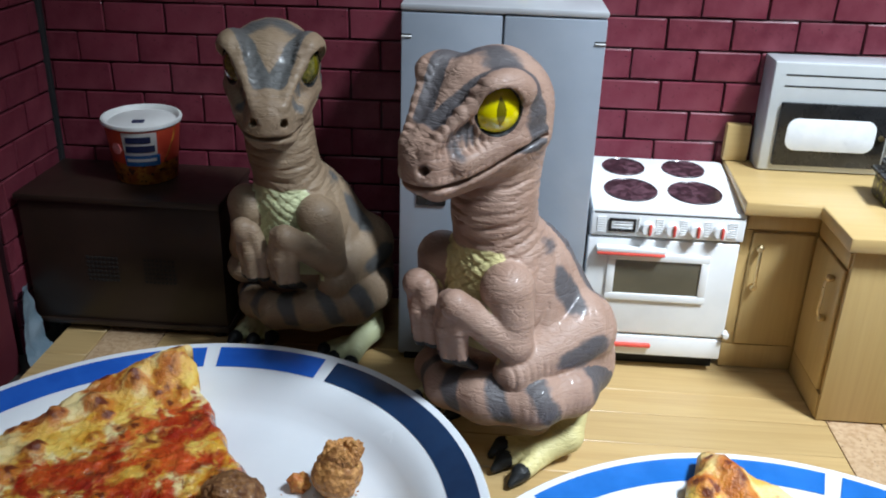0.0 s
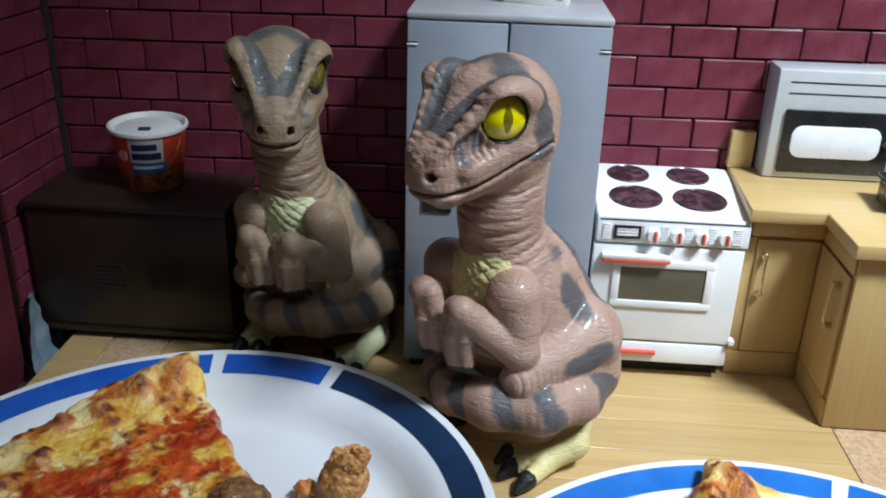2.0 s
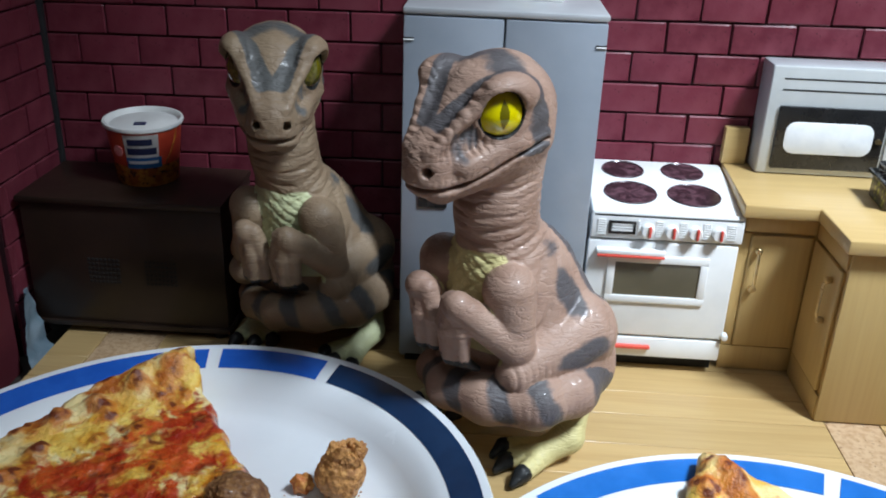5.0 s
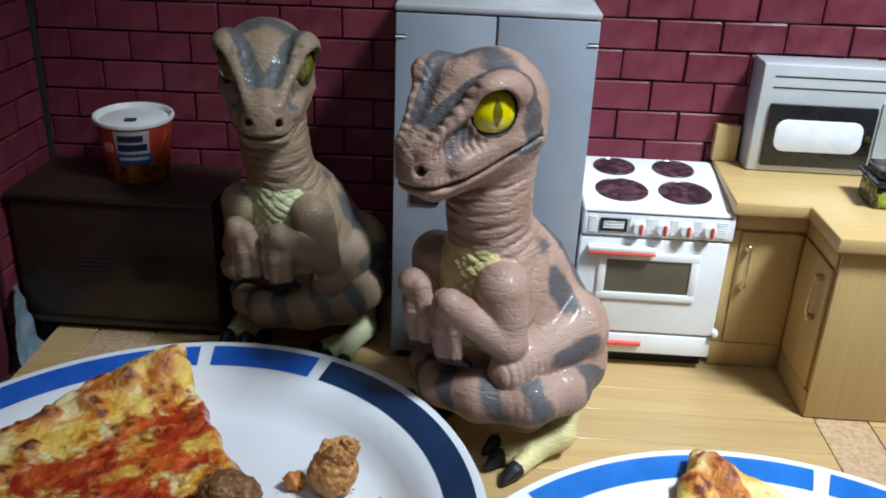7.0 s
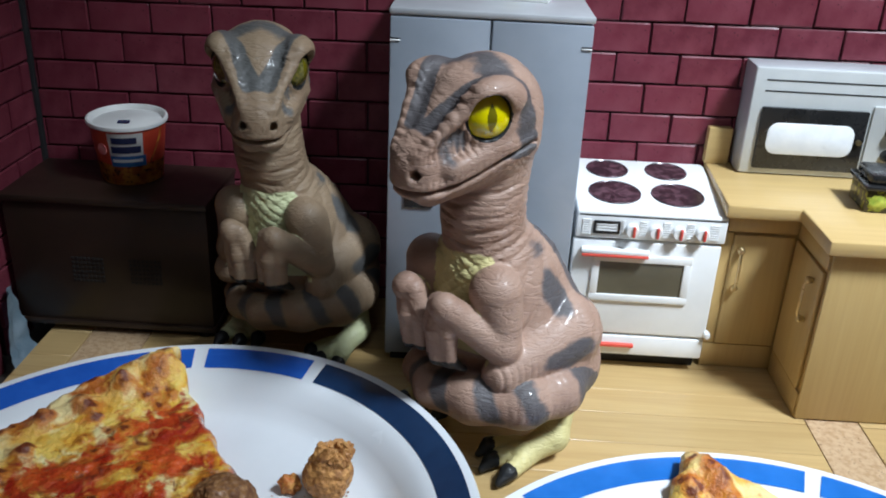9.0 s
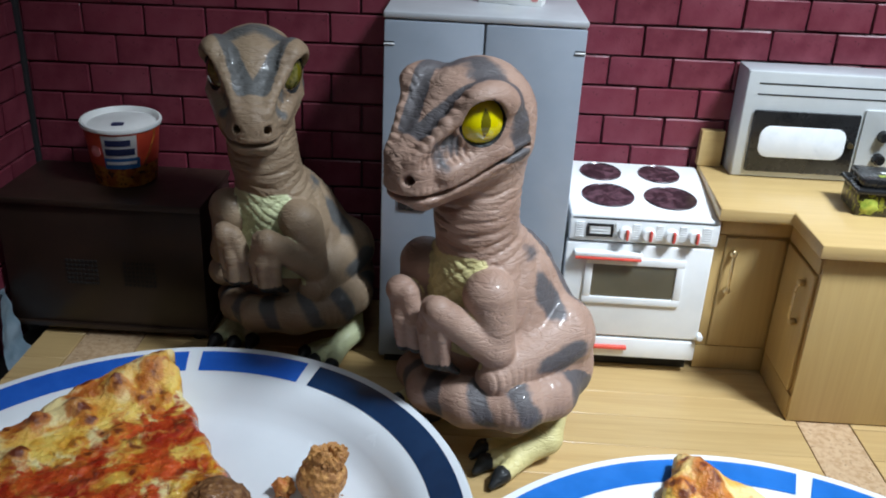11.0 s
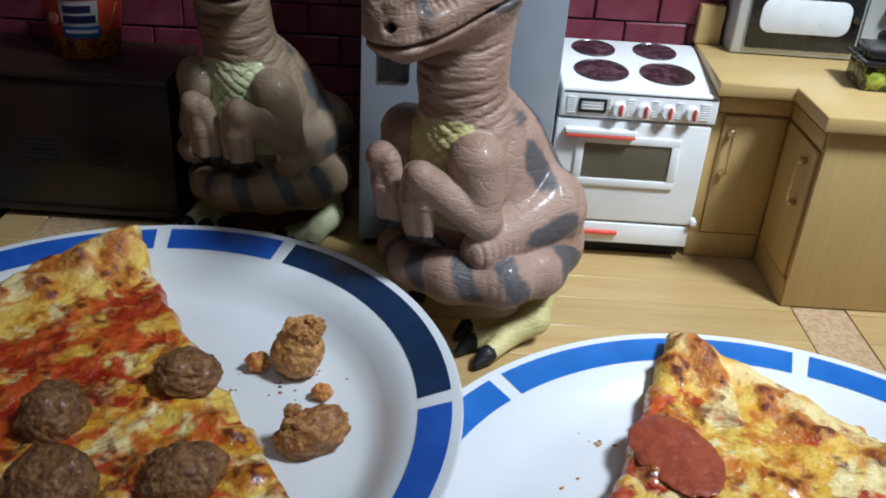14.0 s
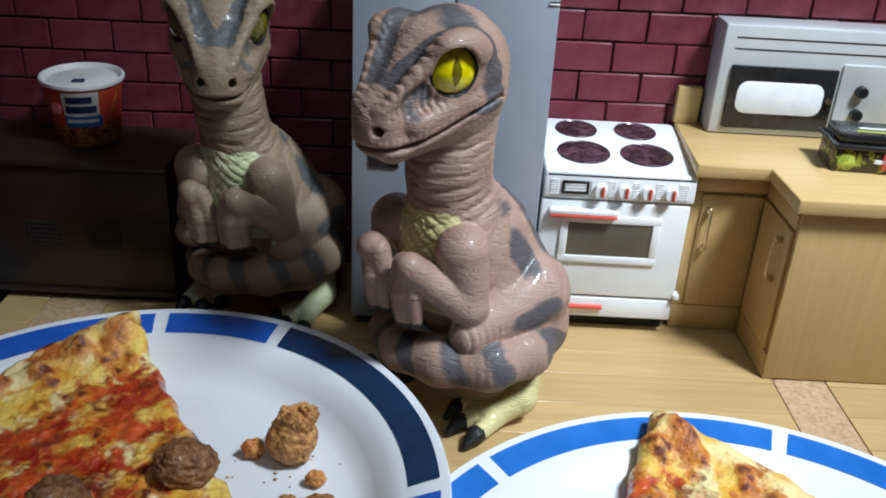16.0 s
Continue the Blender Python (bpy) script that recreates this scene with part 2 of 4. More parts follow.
def meat(name, a, b, c):
    n = Nodes(name)
    col = n.mix(n.ramp(n.noise(240, 5.0, 0.65), 0.35, 0.65), a, b)
    col = n.mix(n.ramp(n.noise(430, 4.0, 0.6), 0.6, 0.7), col, c)
    n.bump(n.math("ADD", n.noise(330, 5.0, 0.7), n.voronoi(500)), 0.7, 0.0010)
    return n.done(col, 0.6, coat=0.1)


M["sausage"] = meat("browned_sausage", (0.12, 0.042, 0.014), (0.28, 0.13, 0.045), (0.38, 0.2, 0.08))
M["crumb_meat"] = meat("chewed_meatball", (0.32, 0.13, 0.035), (0.58, 0.28, 0.085), (0.68, 0.4, 0.13))
M["glazed_meat"] = meat("glazed_sausage", (0.22, 0.07, 0.018), (0.46, 0.22, 0.07), (0.52, 0.31, 0.13))
M["orange_bit"] = meat("orange_crumb", (0.5, 0.14, 0.03), (0.62, 0.3, 0.07), (0.35, 0.03, 0.01))
M["pepperoni"] = meat("pepperoni", (0.26, 0.035, 0.013), (0.36, 0.065, 0.022), (0.46, 0.14, 0.05))
M["pepperoni"].node_tree.nodes["Principled BSDF"].inputs["Coat Weight"].default_value = 0.6
M["pepperoni"].node_tree.nodes["Bump"].inputs["Distance"].default_value = 0.0003


def toy_skin(name, skin, shade, stripe, belly):
    """Painted vinyl: the attribute paint holds stripe, belly and claw in red, green and blue; claw also holds the
    shadow ring of the eye.
    """
    n = Nodes(name)
    paint = n.t.nodes.new("ShaderNodeSeparateColor")
    n.link(n.attr("paint").outputs["Color"], paint.inputs[0])
    edge = n.math("ADD", n.math("MULTIPLY", n.math("SUBTRACT", n.noise(190, 4.0), 0.5), 0.6), n.math("MULTIPLY", n.math("SUBTRACT", n.noise(60, 3.0), 0.5), 1.1))
    col = n.mix(n.ramp(n.noise(45, 4.0), 0.35, 0.7), skin, shade)
    col = n.mix(n.ramp(n.math("ADD", paint.outputs[1], edge), 0.4, 0.6), col, belly)
    col = n.mix(n.math("MULTIPLY", n.ramp(n.math("ADD", paint.outputs[0], edge), 0.28, 0.78), 0.92), col, stripe)
    col = n.mix(n.ramp(paint.outputs[2], 0.45, 0.55), col, (0.012, 0.013, 0.014))
    deep = n.ramp(n.math("ABSOLUTE", n.math("SUBTRACT", n.noise(1.0, 2.0, 0.5, (70, 70, 230), None, 0.4), 0.5)), 0.0, 0.05)
    fine = n.ramp(n.math("ABSOLUTE", n.math("SUBTRACT", n.noise(1.0, 2.0, 0.5, (170, 170, 560), None, 0.3), 0.5)), 0.0, 0.09)
    h = n.math("ADD", n.math("MULTIPLY", deep, 0.7), n.math("MULTIPLY", fine, 0.35))
    n.bump(h, 0.36, 0.0009)
    n.done(col, n.math("ADD", n.math("MULTIPLY", n.noise(120), 0.2), 0.42), coat=0.13, spec=0.38)
    n.bsdf.inputs["Coat Roughness"].default_value = 0.09
    return n.mat


M["toy_a"] = toy_skin("brown_pink_vinyl", (0.385, 0.25, 0.19), (0.31, 0.19, 0.14), (0.075, 0.075, 0.083), (0.63, 0.55, 0.26))
M["toy_b"] = toy_skin("tan_vinyl", (0.30, 0.213, 0.136), (0.24, 0.163, 0.104), (0.085, 0.09, 0.092), (0.6, 0.62, 0.36))
M["eye_yellow"] = plain("yellow_eye", (0.80, 0.70, 0.0), (0.66, 0.54, 0.0), 0.08, 90, 0.0, 1.0, 0.0)
M["eye_amber"] = plain("gold_flecked_eye", (0.07, 0.065, 0.015), (0.2, 0.17, 0.035), 0.1, 700, 0.0, 1.0, 0.0)
M["pupil"] = plain("dark_pupil", (0.13, 0.11, 0.004), (0.17, 0.14, 0.004), 0.08, 90, 0.0, 1.0, 0.0)

# ---- builders ----


def thing(name, m, label, category, group="", kind=""):
    ob = new(name)
    ob.empty_display_size = 0.01
    ob.matrix_world = m
    return tagged(ob, label, category, group, kind)


def mesh_of(bm, name, smooth=True, angle=40):
    me = bpy.data.meshes.new(name)
    bmesh.ops.recalc_face_normals(bm, faces=bm.faces)
    for f in bm.faces:
        f.smooth = smooth
    if smooth:
        for e in bm.edges:
            if len(e.link_faces) == 2 and e.calc_face_angle(0) > math.radians(angle):
                e.smooth = False
    bm.to_mesh(me)
    bm.free()
    return me


def part(name, bm, material, parent, label="", m=None):
    me = mesh_of(bm, name)
    me.materials.append(M[material])
    ob = new(name, me)
    ob.parent = parent
    if m is not None:
        ob.matrix_basis = m
    if label:
        tagged(ob, label)
    return ob


def block(lo, hi, bevel=0.0006, segments=2):
    bm = bmesh.new()
    bmesh.ops.create_cube(bm, size=1.0)
    for v in bm.verts:
        v.co = Vector([lo[i] + (v.co[i] + 0.5) * (hi[i] - lo[i]) for i in range(3)])
    if bevel:
        bmesh.ops.bevel(bm, geom=bm.edges[:], offset=bevel, segments=segments, profile=0.5, affect="EDGES")
    return bm


def add(bm, other):
    me = bpy.data.meshes.new("tmp")
    other.to_mesh(me)
    other.free()
    bm.from_mesh(me)
    bpy.data.meshes.remove(me)
    return bm


def lathe(profile, n=64, close=False):
    """Turns a list of (radius, height) round z."""
    bm = bmesh.new()
    rings = []
    for r, z in profile:
        if r < 1e-6:
            rings.append([bm.verts.new((0, 0, z))])
        else:
            rings.append([bm.verts.new((r * math.cos(2 * math.pi * i / n), r * math.sin(2 * math.pi * i / n), z)) for i in range(n)])
    pairs = list(zip(rings, rings[1:])) + ([(rings[-1], rings[0])] if close else [])
    for a, b in pairs:
        for i in range(n):
            j = (i + 1) % n
            q = [a[i % len(a)], a[j % len(a)], b[j % len(b)], b[i % len(b)]]
            u = list(dict.fromkeys(q))
            if len(u) > 2:
                bm.faces.new(u)
    return bm


def tube(points, r, n=10):
    """A round bar through points, ends closed."""
    bm = bmesh.new()
    pts = [Vector(p) for p in points]
    rings = []
    for i, p in enumerate(pts):
        d = (pts[min(i + 1, len(pts) - 1)] - pts[max(i - 1, 0)]).normalized()
        s = d.orthogonal().normalized() if i == 0 else (rings[-1][1] - d * rings[-1][1].dot(d)).normalized()
        t = d.cross(s)
        rings.append(([bm.verts.new(p + r * (math.cos(2 * math.pi * k / n) * s + math.sin(2 * math.pi * k / n) * t)) for k in range(n)], s))
    for (a, _), (b, _) in zip(rings, rings[1:]):
        for k in range(n):
            bm.faces.new((a[k], a[(k + 1) % n], b[(k + 1) % n], b[k]))
    bm.faces.new(rings[0][0][::-1])
    bm.faces.new(rings[-1][0])
    return bm


def slab(outline, z0, z1, bevel=0.0008):
    """An upright prism over an outline of (x, y)."""
    bm = bmesh.new()
    f = bm.faces.new([bm.verts.new((x, y, z0)) for x, y in outline])
    out = bmesh.ops.extrude_face_region(bm, geom=[f])
    for v in out["geom"]:
        if isinstance(v, bmesh.types.BMVert):
            v.co.z = z1
    if bevel:
        bmesh.ops.bevel(bm, geom=bm.edges[:], offset=bevel, segments=2, profile=0.5, affect="EDGES")
    return bm


def panel(cx, cz, w, h, y, depth, corner, bevel=0.0004):
    """A plate with rounded corners that faces -y."""
    pts = []
    for sx, sz, a0 in ((1, 1, 0), (-1, 1, 90), (-1, -1, 180), (1, -1, 270)):
        for k in range(7):
            a = math.radians(a0 + 15 * k)
            pts.append((cx + sx * (w / 2 - corner) + corner * math.cos(a), cz + sz * (h / 2 - corner) + corner * math.sin(a)))
    bm = slab(pts, 0, depth, bevel)
    for v in bm.verts:
        v.co = Vector((v.co.x, y - v.co.z, v.co.y))
    return bm


def turned(bm, m):
    bmesh.ops.transform(bm, matrix=m, verts=bm.verts)
    return bm


def ring_frame(cx, cz, w, h, bar, y, depth):
    """A rectangular frame facing -y."""
    bm = bmesh.new()
    for lo, hi in (((cx - w / 2, cz - h / 2), (cx + w / 2, cz - h / 2 + bar)), ((cx - w / 2, cz + h / 2 - bar), (cx + w / 2, cz + h / 2)),
                   ((cx - w / 2, cz - h / 2 + bar), (cx - w / 2 + bar, cz + h / 2 - bar)), ((cx + w / 2 - bar, cz - h / 2 + bar), (cx + w / 2, cz + h / 2 - bar))):
        add(bm, block((lo[0], y - depth, lo[1]), (hi[0], y, hi[1]), 0.0003))
    return bm


def lump(size, seed, rough=0.25, detail=4, freq=1.6):
    """A lumpy ball with radii size."""
    bm = bmesh.new()
    bmesh.ops.create_icosphere(bm, subdivisions=detail, radius=1.0)
    off = Vector((seed * 3.7, seed * 1.9, seed * 5.3))
    for v in bm.verts:
        d = noise.fractal(v.co * freq + off, 1.0, 2.0, 4) * rough + noise.fractal(v.co * freq * 4 + off, 1.0, 2.0, 3) * rough * 0.3
        v.co = Vector([v.co[i] * (1 + d) * size[i] for i in range(3)])
    return bm

# ---- setting ----
room = tagged(new("room_walls", mesh_of(block((-0.85, -1.2, -0.06), (0.95, 0.72, 1.75), 0), "room_walls", False)), "plain painted walls and ceiling of the room around the table", "room", kind="structure")
room.data.materials.append(M["room_paint"])
table = tagged(new("table_top", mesh_of(block((-0.80, -0.60, -0.059), (0.90, 0.66, -0.0165), 0.003), "table_top")), "dark table top under the toy kitchen", "table", kind="structure")
table.data.materials.append(M["table"])

WALL_Y = 0.500
PITCH, RISE = 0.0363, 0.0178


def brick_mesh(length, seed):
    rng = random.Random(seed)
    bm = block((0.0006, -0.0022, 0.0006), (length - 0.0006, 0.0, RISE - 0.0006), 0.0006, 1)
    for v in bm.verts:
        if v.co.y < -0.001:
            v.co += Vector((rng.uniform(-1, 1) * 0.0003, rng.uniform(-1, 1) * 0.0002, rng.uniform(-1, 1) * 0.0003))
    return mesh_of(bm, "brick", True, 25)


BRICKS = [brick_mesh(PITCH, i) for i in range(6)]
for me in BRICKS:
    me.materials.append(M["brick"])


def brick_wall(name, m, x0, x1, z0, rows, shift, label):
    """A painted brick sheet along its own x, facing its own -y."""
    wall = new(name, mesh_of(block((x0, 0.0, z0), (x1, 0.006, z0 + rows * RISE), 0), name, False))
    wall.data.materials.append(M["joint"])
    wall.matrix_world = m
    tagged(wall, label, "wall", kind="structure")
    rng = random.Random(5)
    for r in range(rows):
        x = x0 - PITCH + ((shift - x0 + (r % 2) * PITCH / 2) % PITCH)
        while x < x1 - 0.002:
            a, b = max(x, x0), min(x + PITCH, x1)
            if b - a > 0.003:
                ob = new("brick", BRICKS[rng.randrange(6)])
                ob.parent = wall
                s = (b - a) / PITCH
                ob.matrix_basis = Matrix.Translation((a, rng.uniform(0, 0.0003), z0 + r * RISE)) @ Matrix.Diagonal((s, 1, 1, 1))
            x += PITCH
    return wall


def build_walls():
    back = pose(0.076, WALL_Y, 0.1685, 0, -0.7, 0)
    brick_wall("wall_back", back, -0.370, 0.34, -10.5 * RISE + 0.5 * RISE, 16, 0.0, "burgundy painted miniature brick wall with dark joints")
    side = pose(-0.291, 0.500, 0.164, 0, 0, 90) @ pose(0, 0, 0, 0, 0.6, 0)
    brick_wall("wall_left", side, -0.078, 0.0, -10 * RISE, 16, 0.02, "burgundy painted miniature brick side wall")
    brick_wall("wall_left_upper", pose(-0.291, 0.500, 0.164, 0, 0, 90) @ pose(0, 0, 0, 0, 0.6, 0), -0.26, -0.0785, -4 * RISE, 10, 0.02, "burgundy painted miniature brick side wall, upper part")
    # Added black strip: gives the darkness of the corner gap as colour.
    ob = new("corner_dark_strip", mesh_of(block((-0.2905, 0.4935, -0.016), (-0.2868, 0.4975, 0.27), 0.0003), "corner_dark_strip"))
    ob.data.materials.append(M["black_gap"])
    tagged(ob, "black strip standing in for the dark gap in the corner of the brick walls", "trim", kind="structure")
    ob = new("wall_left_board", mesh_of(block((-0.292, 0.20, -0.016), (-0.286, 0.4085, 0.0905), 0.0008), "wall_left_board"))
    ob.data.materials.append(M["red_board"])
    tagged(ob, "plain dark red board at the foot of the side wall", "wall", kind="structure")
    ob = new("wall_left_backing", mesh_of(block((-0.300, 0.19, -0.016), (-0.2935, 0.4195, 0.0925), 0.0004), "wall_left_backing"))
    ob.data.materials.append(M["black_gap"])
    tagged(ob, "black backing strip in the gap of the side wall", "wall", kind="structure")


FLOOR_X0, FLOOR_X1 = -0.268, 0.36


def build_floor():
    base = new("floor", mesh_of(block((FLOOR_X0, -0.10, -0.016), (FLOOR_X1, WALL_Y - 0.003, -0.0045), 0.0005), "floor"))
    base.data.materials.append(M["bamboo"])
    tagged(base, "pale bamboo plank board with cork strips", "floor", kind="structure")
    edges = [-0.10, -0.073, -0.046, -0.019, 0.008, 0.035, 0.062, 0.089, 0.116, 0.143, 0.170, 0.197, 0.224, 0.250, 0.277, 0.303, 0.329, 0.355, 0.3815, 0.404, 0.431, 0.458, 0.4968]
    spans = [(FLOOR_X0, -0.243), (-0.208, 0.1645), (0.1935, FLOOR_X1)]
    rng = random.Random(3)
    for x0, x1 in spans:
        for y0, y1 in zip(edges, edges[1:]):
            dz = rng.uniform(-0.0002, 0.0)
            bm = block((x0 + 0.0002, y0 + 0.00015, -0.0045), (x1 - 0.0002, y1 - 0.00015, dz), 0.0003, 1)
            part("plank", bm, "bamboo", base)
    for x0, x1 in ((-0.243, -0.208), (0.1645, 0.1935)):
        part("cork_strip", block((x0 + 0.0003, -0.10, -0.0045), (x1 - 0.0003, 0.4968, -0.0003), 0.0003, 1), "cork", base, "speckled tan cork strip")


def build_tape():
    bm = bmesh.new()
    rows, cols = 22, 10
    grid = []
    for i in range(rows):
        u = i / (rows - 1)
        line = []
        for j in range(cols):
            v = j / (cols - 1)
            wide = 0.013 + 0.020 * u
            x = -0.2895 + 0.016 * u * u + 0.004 * v
            y = 0.4235 - 0.014 * u - wide * (v - 0.5)
            z = 0.031 - 0.045 * u
            d = noise.fractal(Vector((u * 3, v * 2, 4.4)), 1.0, 2.0, 3) * 0.004
            line.append(bm.verts.new((x + d + 0.003, y, z)))
        grid.append(line)
    for a, b in zip(grid, grid[1:]):
        for j in range(cols - 1):
            bm.faces.new((a[j], a[j + 1], b[j + 1], b[j]))
    bmesh.ops.solidify(bm, geom=bm.faces[:], thickness=0.0008)
    t = thing("tape_scrap", pose(0, 0, 0), "crumpled blue-grey tape scrap stuck to the side wall's foot", "tape")
    part("tape", bm, "tape", t)


build_tape()

# ---- brown box and can ----


def build_brown_box():
    t = thing("brown_box", pose(-0.2265, 0.431, 0.0), "dark brown lacquered box with perforated grilles on the bamboo board", "box")
    w, d, h = 0.118, 0.062, 0.0865
    part("body", block((-w / 2 + 0.001, 0.0005, 0.006), (w / 2 - 0.001, d, h - 0.004), 0.0008), "brown_box", t)
    part("top", block((-w / 2, -0.002, h - 0.004), (w / 2, d, h), 0.001), "brown_box", t)
    part("bottom_rail", block((-w / 2, -0.001, 0.0045), (w / 2, d, 0.008), 0.0006), "brown_box", t)
    for sx in (-1, 1):
        for y in (0.006, d - 0.006):
            part("foot", turned(lathe([(0, 0), (0.004, 0), (0.0045, 0.0046), (0, 0.0046)], 20), pose(sx * (w / 2 - 0.008), y, 0)), "rubber", t)
    for gx in (-0.0215, 0.012):
        bm = bmesh.new()
        for i in range(8):
            for j in range(6):
                add(bm, block((gx + i * 0.0024 - 0.0007, -0.0001, 0.034 + j * 0.0028), (gx + i * 0.0024 + 0.0007, 0.0008, 0.0354 + j * 0.0028), 0))
        tagged(part("grille", bm, "rubber", t, "square perforated grille"), kind="stuff")


build_brown_box()


def wrap(r0, z0, r1, z1, a0, a1, n=24):
    """A patch of a cone's skin between two angles in degrees; -90 faces -y."""
    bm = bmesh.new()
    rows = []
    for k in range(7):
        f = k / 6
        rows.append([bm.verts.new(((r0 + (r1 - r0) * f) * math.cos(math.radians(a0 + (a1 - a0) * i / n)), (r0 + (r1 - r0) * f) * math.sin(math.radians(a0 + (a1 - a0) * i / n)), z0 + (z1 - z0) * f)) for i in range(n + 1)])
    for a, b in zip(rows, rows[1:]):
        for i in range(n):
            bm.faces.new((a[i], a[i + 1], b[i + 1], b[i]))
    bmesh.ops.solidify(bm, geom=bm.faces[:], thickness=0.0001)
    return bm


def build_can():
    t = thing("stew_cup", pose(-0.2225, 0.4695, 0.0867, 2.5, 0, 12) @ Matrix.Scale(0.95, 4), "red labelled stew cup with white lid on the box", "cup")

    def r(z):
        return 0.0180 + 0.0047 * z / 0.038

    part("body", lathe([(0, 0.0), (0.0168, 0.0), (0.0181, 0.001), (r(0.037), 0.037), (0.0218, 0.037), (0.0170, 0.0015), (0, 0.0015)], 72), "can_red", t)
    part("rim", lathe([(0.0206, 0.0350), (0.0236, 0.0366), (0.0240, 0.0378), (0.0236, 0.039), (0.0224, 0.0392), (0.0208, 0.037)], 72, True), "can_white", t, "white rolled rim")
    part("lid", lathe([(0.0216, 0.0372), (0.0210, 0.0362), (0.0196, 0.0360), (0.0190, 0.0365), (0.0, 0.0365)], 72), "can_white", t, "white sunken lid")
    part("pull_tab", turned(ring_frame(0, 0, 0.007, 0.0042, 0.0009, 0, 0.0008), pose(-0.001, -0.006, 0.0369, -90, 0, 0)), "navy_ink", t, "small dark pull tab outline")
    lab = part("brand_panel", wrap(r(0.016) + 0.0002, 0.016, r(0.035) + 0.0002, 0.035, -114, -60), "can_white", t, "white panel with two rows of navy bars")
    part("word_bar", wrap(r(0.0285) + 0.0005, 0.0285, r(0.0325) + 0.0005, 0.0325, -108, -70), "navy_ink", lab)
    part("word_bar", wrap(r(0.0225) + 0.0005, 0.0225, r(0.0268) + 0.0005, 0.0268, -110, -64), "navy_ink", lab)
    band = part("blue_band", wrap(r(0.0135) + 0.0004, 0.0135, r(0.0205) + 0.0004, 0.0205, -114, -56), "can_blue", t, "blue band with a pale bar")
    part("word_bar", wrap(r(0.0165) + 0.0007, 0.0165, r(0.0185) + 0.0007, 0.0185, -110, -62), "can_white", band)
    part("stew_picture", wrap(r(0.001) + 0.0003, 0.001, r(0.0145) + 0.0003, 0.0145, -160, -10, 40), "stew", t, "brown and orange stew picture")
    part("round_mark", turned(panel(0, 0, 0.007, 0.007, 0, 0.0004, 0.0034, 0), pose(0, 0, 0, 0, 0, -38) @ pose(0, -r(0.024) - 0.0001, 0.024)), "pink_ink", t)
    part("spoon_mark", tube([((r(z) + 0.0003) * math.cos(math.radians(a)), (r(z) + 0.0003) * math.sin(math.radians(a)), z) for z, a in ((0.036, -26), (0.030, -28), (0.022, -38), (0.015, -48))], 0.0005, 6), "stew", t, "thin spoon handle drawn on the label")


build_can()

# ---- fridge ----


def build_fridge():
    t = thing("toy_fridge", pose(-0.0165, 0.419, 0), "silver grey toy double-door fridge against the brick wall", "fridge")
    w, h, d = 0.0995, 0.2005, 0.0780
    part("body", block((-w / 2, 0.005, 0.002), (w / 2, d, h - 0.0035), 0.0008), "steel", t)
    part("top_cap", block((-w / 2 - 0.0005, 0.0, h - 0.0035), (w / 2 + 0.0005, d, h), 0.0011), "silver_dark", t, "pale silver top cap")
    for sx in (-1, 1):
        x0, x1 = (-w / 2, -0.0006) if sx < 0 else (0.0004, w / 2)
        door = part("door", block((x0, 0.0002, 0.006), (x1, 0.0048, h - 0.0042), 0.0009), "steel", t)
        ex = x0 if sx < 0 else x1 - 0.0052
        part("hinge_slot", block((ex, -0.0002, h - 0.0152), (ex + 0.0052, 0.001, h - 0.0145), 0.0001, 1), "rubber", door)
        part("hinge_line", block((ex, -0.0005, h - 0.0161), (ex + 0.0052, 0.001, h - 0.0153), 0.0002, 1), "white", door)
    part("dispenser", panel(-0.033, 0.112, 0.0155, 0.030, 0.0003, 0.0012, 0.001), "black", t, "black dispenser panel")
    part("kick", block((-w / 2 + 0.003, 0.004, 0.0), (w / 2 - 0.003, d, 0.004), 0), "rubber", t)
    c = thing("food_packet", pose(0.0015, 0.462, 0.2005, 0, 0, -13), "white food carton with yellow and pink print on the fridge", "carton")
    part("carton", block((-0.0215, -0.006, 0.0), (0.0125, 0.006, 0.022), 0.0005), "can_white", c)
    part("yellow_spot", panel(-0.006, 0.0075, 0.008, 0.007, -0.006, 0.0003, 0.0033, 0), "yellow_ink", c)
    part("pink_patch", panel(0.0085, 0.006, 0.0035, 0.007, -0.006, 0.0003, 0.0008, 0), "pink_ink", c)
    part("word_bar", panel(-0.0165, 0.0036, 0.008, 0.0012, -0.006, 0.0003, 0.0002, 0), "navy_ink", c)


build_fridge()

# ---- stove ----


